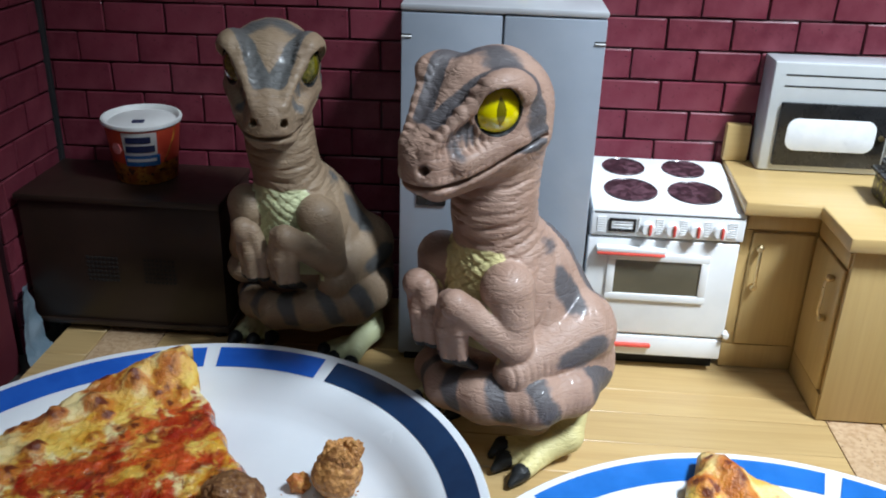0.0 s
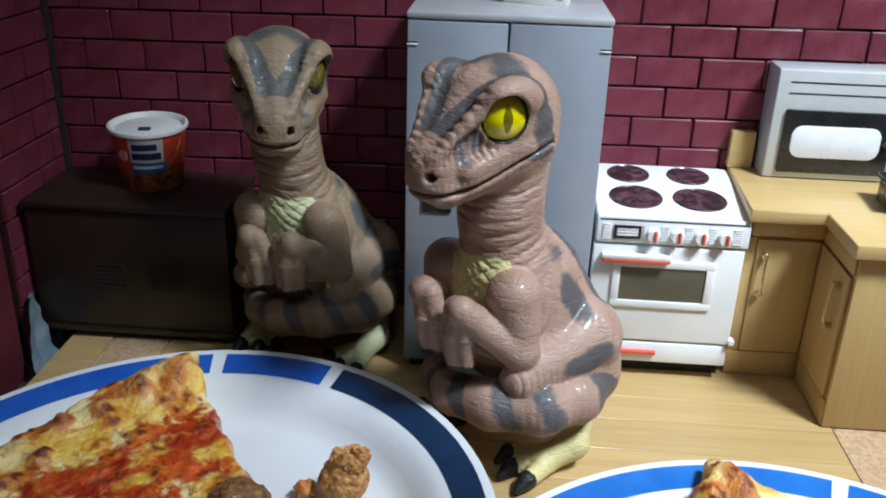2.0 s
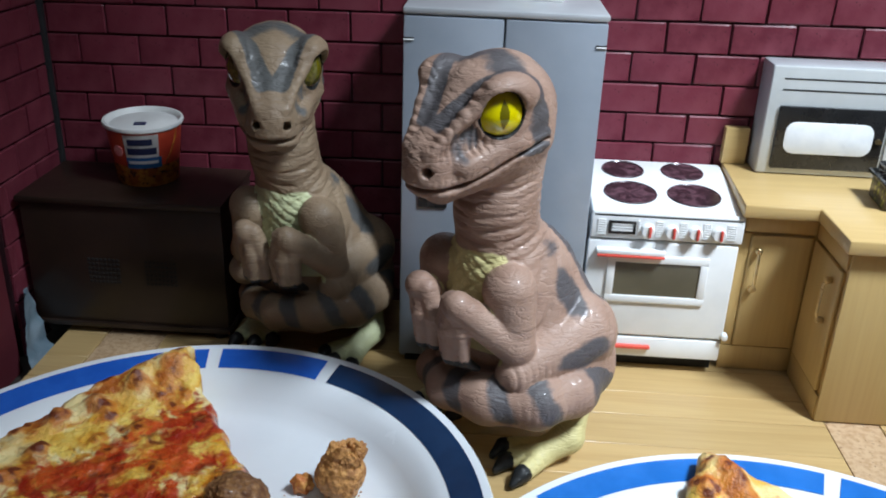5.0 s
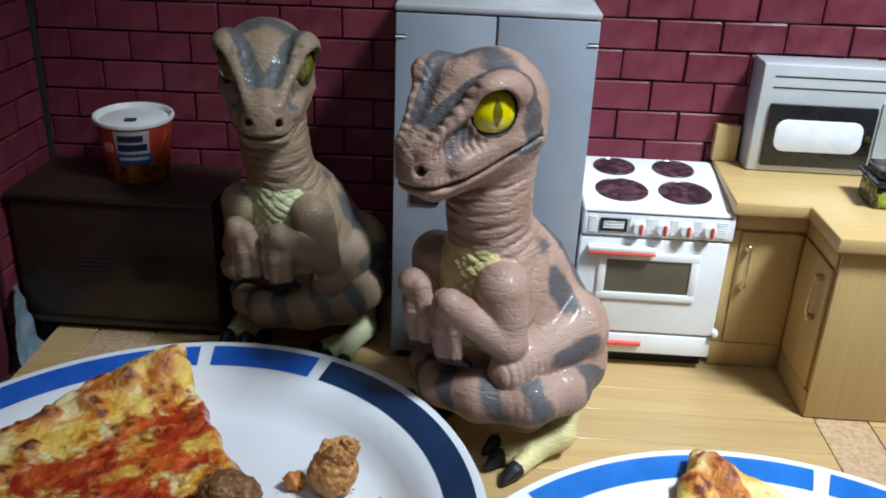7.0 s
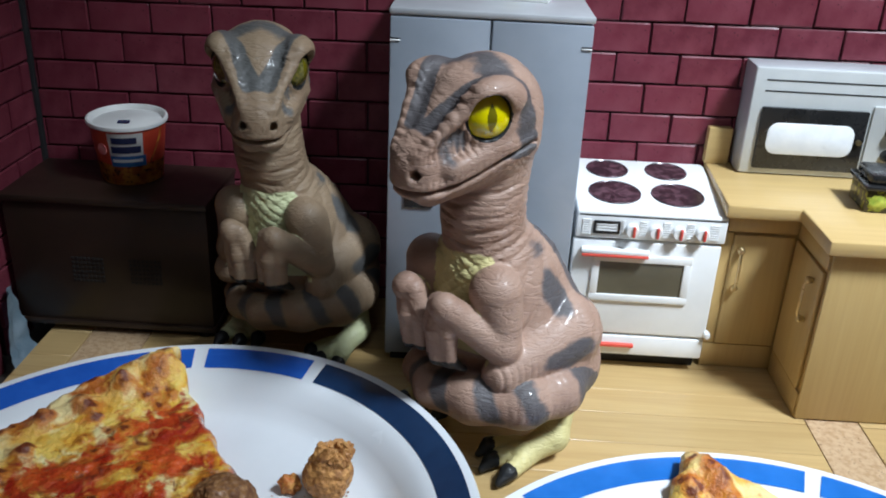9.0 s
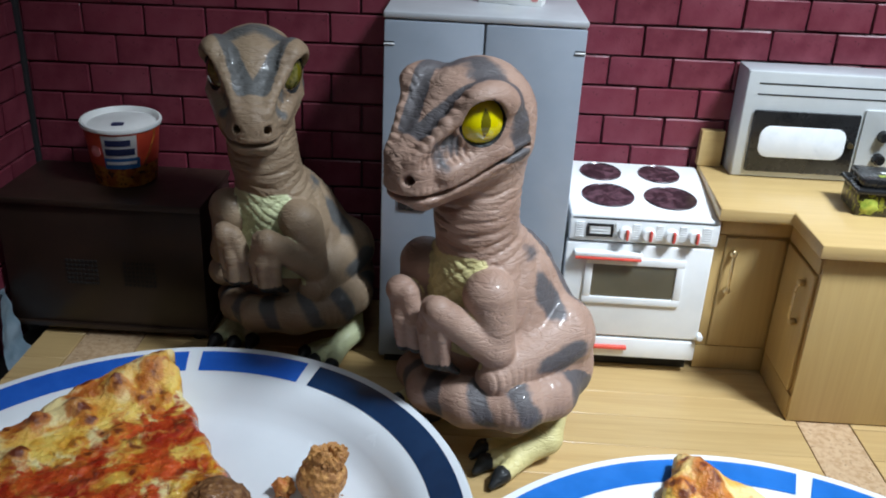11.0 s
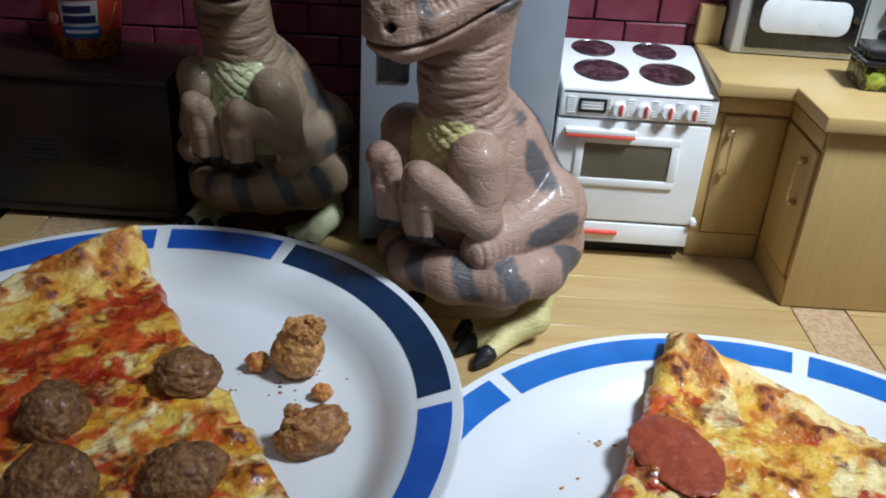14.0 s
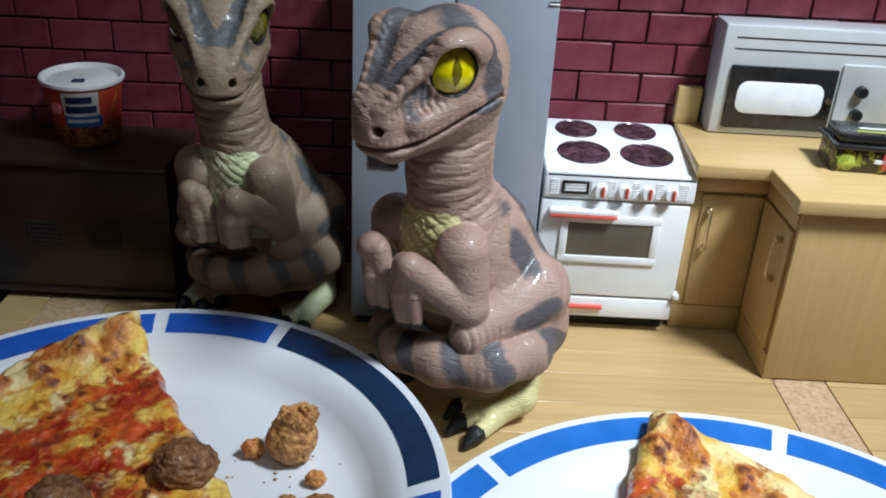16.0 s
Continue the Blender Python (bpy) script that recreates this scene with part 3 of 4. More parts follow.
def build_stove():
    t = thing("toy_stove", pose(0.0765, 0.4285, 0, 0, 0, 0), "white plastic toy stove with four dark burners and red trims", "stove")
    w, d = 0.081, 0.0675
    part("body", block((-w / 2 + 0.001, 0.002, 0.010), (w / 2 - 0.001, d, 0.097), 0.0008), "white", t)
    part("kick", block((-w / 2 + 0.003, 0.006, 0.0), (w / 2 - 0.003, d - 0.004, 0.0102), 0.0003), "rubber", t, "black recessed plinth")
    rise = 0.085
    bm = block((-w / 2, -0.0035, 0.094), (w / 2, d, 0.0984), 0.0014, 3)
    for v in bm.verts:
        v.co.z += (v.co.y + 0.0035) * rise if v.co.z > 0.096 else 0.0
    top = part("cooktop", bm, "white", t)
    for x, y, r in ((-0.0188, 0.0520, 0.0122), (0.0157, 0.0525, 0.0122), (-0.0180, 0.0205, 0.0147), (0.0170, 0.0205, 0.0147)):
        part("burner", turned(lathe([(0, 0.0003), (r * 0.93, 0.0003), (r * 0.97, 0.0008), (r, 0.0005), (r, -0.001), (0, -0.001)], 48), pose(x, y, 0.0984 + (y + 0.0035) * rise, math.degrees(math.atan(rise)), 0, 0)), "burner", top, "dark marbled burner disc")
    pan = part("control_panel", block((-w / 2, -0.0035, 0.0825), (w / 2, 0.004, 0.0975), 0.0011, 3), "white", t)
    clock = part("clock", ring_frame(-0.024, 0.0893, 0.0145, 0.0075, 0.0014, -0.0033, 0.0012), "black", pan, "black clock surround")
    for k in range(3):
        part("clock_line", block((-0.0295, -0.0043, 0.0872 + 0.0017 * k), (-0.0185, -0.003, 0.0879 + 0.0017 * k), 0.0001, 1), "white", clock)
    for x in (-0.0105, 0.0022, 0.0147, 0.0272):
        k = part("knob", turned(lathe([(0, 0.004), (0.0031, 0.004), (0.0036, 0.0032), (0.0038, 0.0), (0, 0)], 32), pose(x, -0.0033, 0.0885, 90, 0, 0)), "white", pan)
        part("knob_mark", block((x + 0.0001, -0.0085, 0.0855), (x + 0.0016, -0.0065, 0.0918), 0.0004, 1), "red_trim", k, "red pointer bar")
    for gx0, gx1 in ((-0.0372, -0.0328), (-0.0158, -0.0145), (-0.0063, -0.0022), (0.0064, 0.0106), (0.0190, 0.0232), (0.0314, 0.0365)):
        for k in range(7):
            z = 0.0848 + 0.00135 * k
            part("rib", block((gx0, -0.0041, z), (gx1, -0.003, z + 0.0007), 0.0001, 1), "white", pan)
    door = part("oven_door", block((-w / 2 - 0.0005, -0.0028, 0.0235), (w / 2 - 0.001, 0.003, 0.0812), 0.0011, 3), "white", t)
    part("window_frame", ring_frame(-0.0022, 0.0590, 0.0545, 0.0285, 0.0042, -0.0027, 0.0014), "white", door)
    part("window", block((-0.0255, -0.0032, 0.0488), (0.0211, -0.0015, 0.0692), 0), "window", door, "smoky olive oven window")
    part("handle", block((-0.0365, -0.0072, 0.0745), (0.0005, -0.0025, 0.0772), 0.0006), "white", door)
    part("handle_trim", block((-0.036, -0.0077, 0.0731), (0.0, -0.003, 0.0745), 0.0003), "red_trim", door, "red strip under the handle")
    dr = part("drawer", block((-w / 2 + 0.002, -0.0030, 0.0100), (w / 2 - 0.0015, 0.003, 0.0222), 0.0009), "white", t)
    part("handle_trim", block((-0.031, -0.0052, 0.0158), (-0.0005, -0.0025, 0.0178), 0.0004), "red_trim", dr, "red strip on the drawer")
    part("hinge_peg", turned(lathe([(0, 0.003), (0.0016, 0.0025), (0.002, 0.001), (0.002, -0.002), (0, -0.002)], 20), pose(w / 2 - 0.0005, -0.003, 0.0262, 90, 0, 0)), "white", t)


def burner_mat():
    n = Nodes("marbled_burner")
    col = n.mix(n.ramp(n.noise(110, 4.0, 0.6, None, None, 2.0), 0.42, 0.68), (0.018, 0.008, 0.012), (0.11, 0.055, 0.07))
    return n.done(col, 0.3, coat=0.4)


M["burner"] = burner_mat()
build_stove()

# ---- corner cabinets, worktop, microwave ----


def handle_bar(z0, z1):
    """A bowed cabinet pull along z, standing off towards -y."""
    bm = tube([(0, 0, z1), (0, -0.003, z1), (0.0, -0.0045, z1 - 0.003), (0, -0.0045, (z0 + z1) / 2), (0, -0.0045, z0 + 0.003), (0, -0.003, z0), (0, 0, z0)], 0.0008, 8)
    for z in (z0, z1):
        add(bm, turned(lathe([(0, 0.0014), (0.0014, 0.0012), (0.0020, 0.0004), (0.0018, -0.002), (0, -0.002)], 16), pose(0, -0.003, z, 90, 0, 0)))
    return bm


def build_cabinets():
    a = thing("corner_cabinet", pose(0, 0, 0), "pale wood toy corner cabinet with brass pulls", "cabinet", "kitchen cabinets")
    part("body", block((0.1185, 0.4365, 0.001), (0.30, 0.4975, 0.0984), 0.0006), "birch", a)
    part("plinth_board", block((0.1183, 0.4352, 0.0005), (0.1587, 0.4366, 0.0155), 0.0004), "birch", a)
    part("stile", block((0.1183, 0.4352, 0.0159), (0.1240, 0.4366, 0.0862), 0.0004), "birch", a)
    part("drawer_front", block((0.1205, 0.4350, 0.0868), (0.1587, 0.4366, 0.0950), 0.0005), "birch", a)
    door = part("door", block((0.1245, 0.4342, 0.0161), (0.1583, 0.4365, 0.0852), 0.0009, 3), "birch", a)
    part("handle", turned(handle_bar(0.0535, 0.0765), pose(0.1288, 0.4345, 0)), "brass", door, "bowed brass pull")
    b = thing("end_cabinet", pose(0, 0, 0), "pale wood toy cabinet that turns the corner, plain end", "cabinet", "kitchen cabinets")
    part("body", block((0.1598, 0.3875, 0.001), (0.30, 0.4358, 0.0984), 0.0006), "birch", b)
    part("end_panel", block((0.1588, 0.3855, 0.0005), (0.30, 0.3876, 0.0984), 0.0006), "birch", b)
    part("plinth_board", block((0.1583, 0.3878, 0.0005), (0.1599, 0.4340, 0.0148), 0.0004), "birch", b)
    part("drawer_front", block((0.1581, 0.389, 0.0868), (0.1599, 0.4330, 0.0950), 0.0005), "birch", b)
    door = part("door", block((0.1575, 0.391, 0.0158), (0.1600, 0.4325, 0.0852), 0.0009, 3), "birch", b)
    part("handle", turned(handle_bar(0.0535, 0.0765), pose(0.1578, 0.4000, 0, 0, 0, -90)), "brass", door, "bowed brass pull")
    w = thing("worktop", pose(0, 0, 0), "pale wood L-shaped toy worktop with upstand", "worktop")
    part("top", slab([(0.1180, 0.4975), (0.1145, 0.4230), (0.1535, 0.4230), (0.1535, 0.3805), (0.305, 0.3805), (0.305, 0.4975)], 0.0988, 0.1065, 0.0012), "birch_flat", w)
    part("upstand", block((0.1165, 0.4915, 0.1066), (0.1305, 0.4975, 0.1285), 0.0008), "birch_flat", w)


build_cabinets()


def build_microwave():
    t = thing("toy_microwave", pose(0.1325, 0.4770, 0.1066), "silver grey toy microwave with a black door on the worktop", "microwave")
    w, h, d = 0.108, 0.0628, 0.0205
    part("body", block((0, 0.0012, 0.0), (w, d, h), 0.0009), "silver_dark", t)
    f = part("front", block((0.0004, 0.0, 0.0004), (w - 0.0004, 0.0025, h - 0.0006), 0.001), "silver_plastic", t)
    for z in (0.0549, 0.0487):
        part("vent_slot", block((0.0070, -0.0002, z), (w - 0.006, 0.001, z + 0.0008), 0), "rubber", f)
    door = part("door", panel(0.0370, 0.0222, 0.0600, 0.0362, 0.0002, 0.0022, 0.0012), "black", t, "black door with a whitish window")
    part("window", panel(0.0365, 0.0225, 0.0490, 0.0185, -0.0018, 0.0008, 0.0060), "white_dim", door, "whitish crinkled window film")
    part("latch", turned(lathe([(0, 0.002), (0.0014, 0.0018), (0.0017, 0), (0, 0)], 18), pose(0.0640, -0.002, 0.0225, 90, 0, 0)), "brass", door)
    side = part("control_panel", panel(0.0865, 0.0235, 0.0350, 0.0400, 0.0002, 0.0014, 0.001), "silver_plastic", t)
    for z in (0.0290, 0.0155):
        part("knob", turned(lathe([(0, 0.0045), (0.0027, 0.0045), (0.0031, 0.004), (0.0034, 0.0), (0, 0)], 28), pose(0.0815, -0.001, z, 90, 0, 0)), "black", side, "black round knob")


build_microwave()


def build_tray():
    t = thing("food_tray", pose(0.1825, 0.4225, 0.1066, 0, 0, -4), "black lidded food tray with green printed wrap on the worktop", "food tray")
    outline = [(0.002, 0.001), (0.052, 0.001), (0.052, 0.027), (0.002, 0.027)]
    part("base", slab(outline, 0.0, 0.0125, 0.0014), "tray_wrap", t, "clear base with green leaf print")
    lid = part("lid", slab([(0.0, -0.001), (0.054, -0.001), (0.054, 0.029), (0.0, 0.029)], 0.0126, 0.0150, 0.0008), "black", t, "glossy black lid")
    part("lid_top", slab([(0.003, 0.002), (0.051, 0.002), (0.051, 0.026), (0.003, 0.026)], 0.0150, 0.0205, 0.0016), "black", lid)
    part("word_bar", block((0.012, 0.006, 0.0205), (0.034, 0.009, 0.0207), 0), "green_ink", lid)
    part("word_bar", block((0.015, 0.012, 0.0205), (0.032, 0.0145, 0.0207), 0), "can_white", lid)
    part("word_bar", block((0.036, 0.006, 0.0205), (0.046, 0.010, 0.0207), 0), "pink_ink", lid)
    part("word_bar", block((0.022, -0.0002, 0.006), (0.036, 0.001, 0.0078), 0), "can_white", t)
    part("red_mark", block((0.026, -0.0002, 0.0028), (0.031, 0.001, 0.0115), 0), "can_red", t)
    part("green_leaves", lump((0.005, 0.0012, 0.004), 7, 0.4, 3), "green_ink", t, "", pose(0.0085, 0.0012, 0.0055))


build_tray()

# ---- plates ----


WELL = 0.0060
PLATE1 = (-0.1455, 0.2385, 0.1372, 0.027, math.radians(2.8))
PLATE2 = (0.0985, 0.1860, 0.1395, 0.0190, 0.0)


def plate_profile(r, rim):
    """Radius and height of the upper side from the centre to the lip."""
    steps = ((0.0, 0.0), (0.66, 0.0), (0.73, 0.03), (0.765, 0.12), (0.80, 0.36), (0.835, 0.62), (0.87, 0.75), (0.93, 0.88), (0.985, 0.985), (1.0, 1.0))
    return [(q * r, WELL + f * (rim - WELL)) for q, f in steps]


def on_plate(plate, x, y):
    """Height of a plate's upper side over the place (x, y); a plate may lean on its neighbour."""
    cx, cy, r, rim, lean = plate
    q = math.hypot(x - cx, y - cy)
    z = rim
    top = plate_profile(r, rim)
    for (a, za), (b, zb) in zip(top, top[1:]):
        if q <= b:
            z = za + (zb - za) * (q - a) / (b - a)
            break
    return z + (x - cx + 0.6 * r) * math.tan(lean)


def build_plate(plate, turn, navy, blue, label):
    x, y, r, rim, lean = plate
    m = pose(x - 0.6 * r, y, 0) @ Matrix.Rotation(-lean, 4, "Y") @ pose(0.6 * r, 0, 0)
    t = thing("dinner_plate", m, label, "plate", "dinner plates")
    top = plate_profile(r, rim)
    under = [(r, rim - 0.0022)] + [(a, max(z - 0.0045, 0.0012)) for a, z in top[-3:2:-1]] + [(0.60 * r, 0.0), (0.56 * r, 0.0), (0.55 * r, 0.0014), (0.0, 0.0014)]
    body = part("body", lathe(top + [(r + 0.0006, rim - 0.001)] + under, 160), "ceramic", t)

    def height(q):
        for (a, za), (b, zb) in zip(top, top[1:]):
            if q <= b:
                return za + (zb - za) * (q - a) / (b - a)
        return rim

    start = turn
    for k in range(4):
        for wide in (59.0, 25.0):
            bm = bmesh.new()
            rows = []
            nn = max(6, int(wide / 2))
            radii = [0.885 * r, 0.90 * r, 0.93 * r, 0.955 * r, 0.975 * r]
            for q in radii:
                rows.append([bm.verts.new((q * math.cos(math.radians(start + wide * i / nn)), q * math.sin(math.radians(start + wide * i / nn)), height(q) + 0.00035)) for i in range(nn + 1)])
            for a, b in zip(rows, rows[1:]):
                for i in range(nn):
                    bm.faces.new((a[i], a[i + 1], b[i + 1], b[i]))
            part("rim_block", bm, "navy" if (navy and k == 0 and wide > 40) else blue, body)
            start += wide + 3.0


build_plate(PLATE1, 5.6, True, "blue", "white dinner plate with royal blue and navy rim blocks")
build_plate(PLATE2, 73.0, False, "sky_blue", "white dinner plate with bright blue rim blocks")

# ---- pizza ----


def build_slice(apex, plate, a0, a1, radius, crust_h, top_h, seed, material, label, blisters):
    """A slice of pizza as a sector with a raised rim; its underside lies at z."""
    t = thing("pizza_slice", pose(apex[0], apex[1], 0), label, "pizza")
    nu, nv = 190, 110
    rng = random.Random(seed)
    spots = [(rng.uniform(0.15, 1.0), rng.uniform(0.02, 0.98), rng.uniform(0.0035, 0.008)) for _ in range(blisters)] + [(rng.uniform(0.86, 0.99), rng.uniform(0, 1), rng.uniform(0.003, 0.007)) for _ in range(blisters // 2)]
    bubbles = [(rng.uniform(0.885, 0.955), (k + rng.uniform(0.2, 0.8)) / 11, rng.uniform(0.007, 0.0125)) for k in range(11)]
    pts = []
    off = Vector((seed * 2.1, seed * 0.7, 0))
    for i in range(nu):
        u = 0.02 + 0.98 * i / (nu - 1)
        for j in range(nv):
            v = j / (nv - 1)
            a = math.radians(a0 + (a1 - a0) * v)
            q = radius * u
            p = Vector((q * math.cos(a), q * math.sin(a), 0))
            wob = 0.0022 * noise.fractal(p * 90 + off, 1.0, 2.0, 3)
            side = abs(v - 0.5) * 2
            if side > 0.97:
                p += Vector((-math.sin(a), math.cos(a), 0)) * wob * 1.2
            if u > 0.97:
                p *= 1 + wob * 3
            ring = max(0.0, min(1.0, (u - 0.84) / 0.06))
            fall = max(0.0, min(1.0, (1.0 - u) / 0.05)) ** 0.5
            h = top_h + (crust_h - top_h) * ring * ring * (3 - 2 * ring)
            h = h * (0.25 + 0.75 * fall)
            h += 0.0017 * noise.fractal(p * 60 + off, 1.0, 2.0, 4) + 0.0009 * noise.fractal(p * 200 + off, 1.0, 2.0, 3)
            edge = max(0.0, min(1.0, (1 - side) / 0.05)) ** 0.5
            h = max(0.002, h * (0.6 + 0.4 * edge))
            mark = 0.0
            for su, sv, sr in spots:
                sa = math.radians(a0 + (a1 - a0) * sv)
                dd = math.hypot(p.x - radius * su * math.cos(sa), p.y - radius * su * math.sin(sa)) / sr
                if dd < 1.4:
                    m = max(0.0, 1 - dd * dd / 1.6)
                    mark = max(mark, m * (0.6 + 0.6 * noise.noise(p * 300)))
                    h += 0.0018 * m * m
            for su, sv, sr in bubbles:
                sa = math.radians(a0 + (a1 - a0) * sv)
                dd = math.hypot(p.x - radius * su * math.cos(sa), p.y - radius * su * math.sin(sa)) / sr
                if dd < 1:
                    m = (1 - dd * dd) ** 2
                    h += 0.0042 * m
                    mark = max(mark, 0.62 * m + 0.25 * noise.noise(p * 180))
            low = on_plate(plate, apex[0] + p.x, apex[1] + p.y) * 0.8 + 0.2 * on_plate(plate, apex[0] + p.x * 1.06, apex[1] + p.y * 1.06) + 0.0006
            pts.append((p.x, p.y, h + low, u, mark, low, v))
    top = np.array(pts).reshape(nu, nv, 7)

    def piece(name, i0, i1, seam, note):
        rows = top[i0:i1].reshape(-1, 7)
        k, n = i1 - i0, (i1 - i0) * nv
        idx = np.arange(n).reshape(k, nv)
        q = np.stack([idx[:-1, :-1], idx[1:, :-1], idx[1:, 1:], idx[:-1, 1:]], -1).reshape(-1, 4)
        ring = np.concatenate([idx[0, :], idx[1:, -1], idx[-1, -2::-1], idx[-2:0:-1, 0]])
        nxt = np.roll(ring, -1)
        open_edge = (ring // nv == seam) & (nxt // nv == seam)
        walls = np.stack([ring, nxt, nxt + n, ring + n], -1)[~open_edge]
        faces = np.concatenate([q, q[:, ::-1] + n, walls])
        me = bpy.data.meshes.new(name)
        me.from_pydata(np.concatenate([rows[:, :3], rows[:, [0, 1, 5]]]).tolist(), [], faces.tolist())
        me.attributes.new("crust", "FLOAT", "POINT").data.foreach_set("value", np.tile(rows[:, 3], 2).astype(np.float32))
        me.attributes.new("across", "FLOAT", "POINT").data.foreach_set("value", np.tile(rows[:, 6], 2).astype(np.float32))
        me.attributes.new("blister", "FLOAT", "POINT").data.foreach_set("value", np.concatenate([rows[:, 4], np.zeros(n)]).astype(np.float32))
        me.shade_smooth()
        me.materials.append(M[material])
        ob = new(name, me)
        ob.parent = t
        tagged(ob, note)

    cut = int(0.865 * nu)
    piece("topping", 0, cut + 1, cut, "browned cheese and red sauce")
    piece("crust", cut, nu, 0, "blistered pale dough rim")
    return t


build_slice((-0.05, 0.18), PLATE1, 122.5, 177, 0.220, 0.0145, 0.0135, 4, "pizza", "baked pizza slice with sausage, sauce and browned cheese", 34)
build_slice((0.006, 0.128), PLATE2, 12, 68.0, 0.204, 0.0135, 0.0125, 9, "pizza_pale", "baked pizza slice with pale cheese crust and pepperoni", 30)


def morsel(name, x, y, z, size, seed, material, label, category, turn=(0, 0, 0), rough=0.25, detail=5, group="", ragged=0):
    t = thing(name, pose(x, y, z, *turn), label, category, group)
    bm = lump(size, seed, rough, detail)
    rng = random.Random(seed)
    for k in range(ragged):
        a, s = rng.uniform(0, 6.28), rng.uniform(0.0015, 0.0032)
        part("shred", turned(lump((s, s * 0.7, s * 1.4), seed + k, 0.4, 3), pose(size[0] * 0.55 * math.cos(a), size[1] * 0.5 * math.sin(a), size[2] * rng.uniform(0.8, 1.05), rng.uniform(-40, 40), rng.uniform(-40, 40), 0)), material, t)
    part("piece", bm, material, t)
    return t


for i, (x, y, z, sx, sy, sz, tz) in enumerate(((-0.1144, 0.2602, 0.0297, 0.0128, 0.0115, 0.0095, 10), (-0.1552, 0.2345, 0.0278, 0.0118, 0.013, 0.011, 0), (-0.1426, 0.2031, 0.0284, 0.015, 0.012, 0.01, -15), (-0.1008, 0.2065, 0.0303, 0.014, 0.011, 0.01, 20))):
    morsel("sausage_chunk", x, y, z, (sx, sy, sz), 11 + i, "sausage", "browned crumbly sausage chunk on the pizza slice", "sausage", (8 * (i % 2), 6 - 5 * i, tz), 0.16, 5, "sausage chunks")
morsel("meatball_piece", -0.0767, 0.2866, 0.0239, (0.0105, 0.0095, 0.0125), 21, "crumb_meat", "bitten meatball piece with ragged top on the plate", "meatball", (0, 12, 0), 0.15, ragged=22)
morsel("sausage_piece", -0.0635, 0.2409, 0.0215, (0.0135, 0.0085, 0.0085), 25, "glazed_meat", "glossy bitten sausage piece on the plate", "sausage", (0, -10, 24), 0.2, ragged=5)
morsel("orange_crumb", -0.0935, 0.2869, 0.017, (0.0048, 0.0038, 0.0048), 31, "orange_bit", "small red and orange crumb beside the meatball", "crumb", (0, 0, 0), 0.3, 4, "crumbs")
morsel("orange_crumb", -0.0645, 0.2696, 0.0175, (0.0040, 0.0032, 0.0035), 33, "orange_bit", "small orange crumb between the meat pieces", "crumb", (0, 0, 0), 0.3, 4, "crumbs")
morsel("orange_crumb", -0.0468, 0.3200, 0.0322, (0.0018, 0.0032, 0.0013), 35, "orange_bit", "thin orange crumb on the navy rim block", "crumb", (0, 0, -20), 0.3, 4, "crumbs")


def build_specks():
    rng = random.Random(8)
    for cx, cy, z, spread, count in ((-0.085, 0.268, 0.0134, 0.03, 22), (0.045, 0.262, 0.0064, 0.012, 8), (0.035, 0.235, 0.0064, 0.02, 4)):
        bm = bmesh.new()
        for _ in range(count):
            s = rng.uniform(0.0004, 0.0011)
            add(bm, turned(lump((s, s * 0.7, s * 0.5), rng.random() * 9, 0.3, 1), pose(rng.gauss(0, spread * 0.5), rng.gauss(0, spread * 0.5), 0.0002)))
        t = tagged(new("plate_specks", mesh_of(bm, "plate_specks")), "tiny tan crumbs scattered on the white plate", "crumbs", kind="stuff")
        t.data.materials.append(M["crumb_meat"])
        t.matrix_world = pose(cx, cy, z, 0, -2.8 if cx < 0 else 0, 0)


build_specks()
pp = thing("pepperoni_slice", pose(0.0705, 0.2420, 0.0212, -2, -2, 20), "curled red pepperoni slice on the pizza", "pepperoni")
part("piece", turned(lump((0.0150, 0.0225, 0.0024), 41, 0.10, 5), pose(0, 0, 0)), "pepperoni", pp)

# ---- toy dinosaurs ----


def smin(a, b, k):
    h = np.clip(0.5 + 0.5 * (b - a) / k, 0, 1)
    return b + (a - b) * h - k * h * (1 - h)


def sd_cone(P, a, b, ra, rb):
    """Distance to a bar whose radius runs from ra at a to rb at b."""
    a, b = np.array(a, float), np.array(b, float)
    d = b - a
    h = np.clip(((P - a) @ d) / (d @ d), 0, 1)
    return np.linalg.norm(P - a - h[..., None] * d, axis=-1) - (ra + (rb - ra) * h)


def sd_egg(P, c, r, tilt=0.0):
    """Rough distance to an egg with radii r, tilted about x by degrees."""
    q = P - np.array(c, float)
    if tilt:
        s, co = math.sin(math.radians(tilt)), math.cos(math.radians(tilt))
        q = np.stack([q[..., 0], co * q[..., 1] + s * q[..., 2], -s * q[..., 1] + co * q[..., 2]], -1)
    r = np.array(r, float)
    k0 = np.linalg.norm(q / r, axis=-1)
    k1 = np.linalg.norm(q / (r * r), axis=-1) + 1e-9
    return k0 * (k0 - 1) / k1


def spin(P, pivot, degrees, roll=0.0):
    """Turns the places P back about the pivot: a turn round z, then a roll round y."""
    q = P - np.array(pivot, float)
    a = math.radians(-degrees)
    x, y, z = q[..., 0] * math.cos(a) - q[..., 1] * math.sin(a), q[..., 0] * math.sin(a) + q[..., 1] * math.cos(a), q[..., 2]
    b = math.radians(-roll)
    x, z = x * math.cos(b) + z * math.sin(b), -x * math.sin(b) + z * math.cos(b)
    return np.stack([x, y, z], -1) + np.array(pivot, float)


LATTICE = np.random.RandomState(12).rand(32, 32, 32)


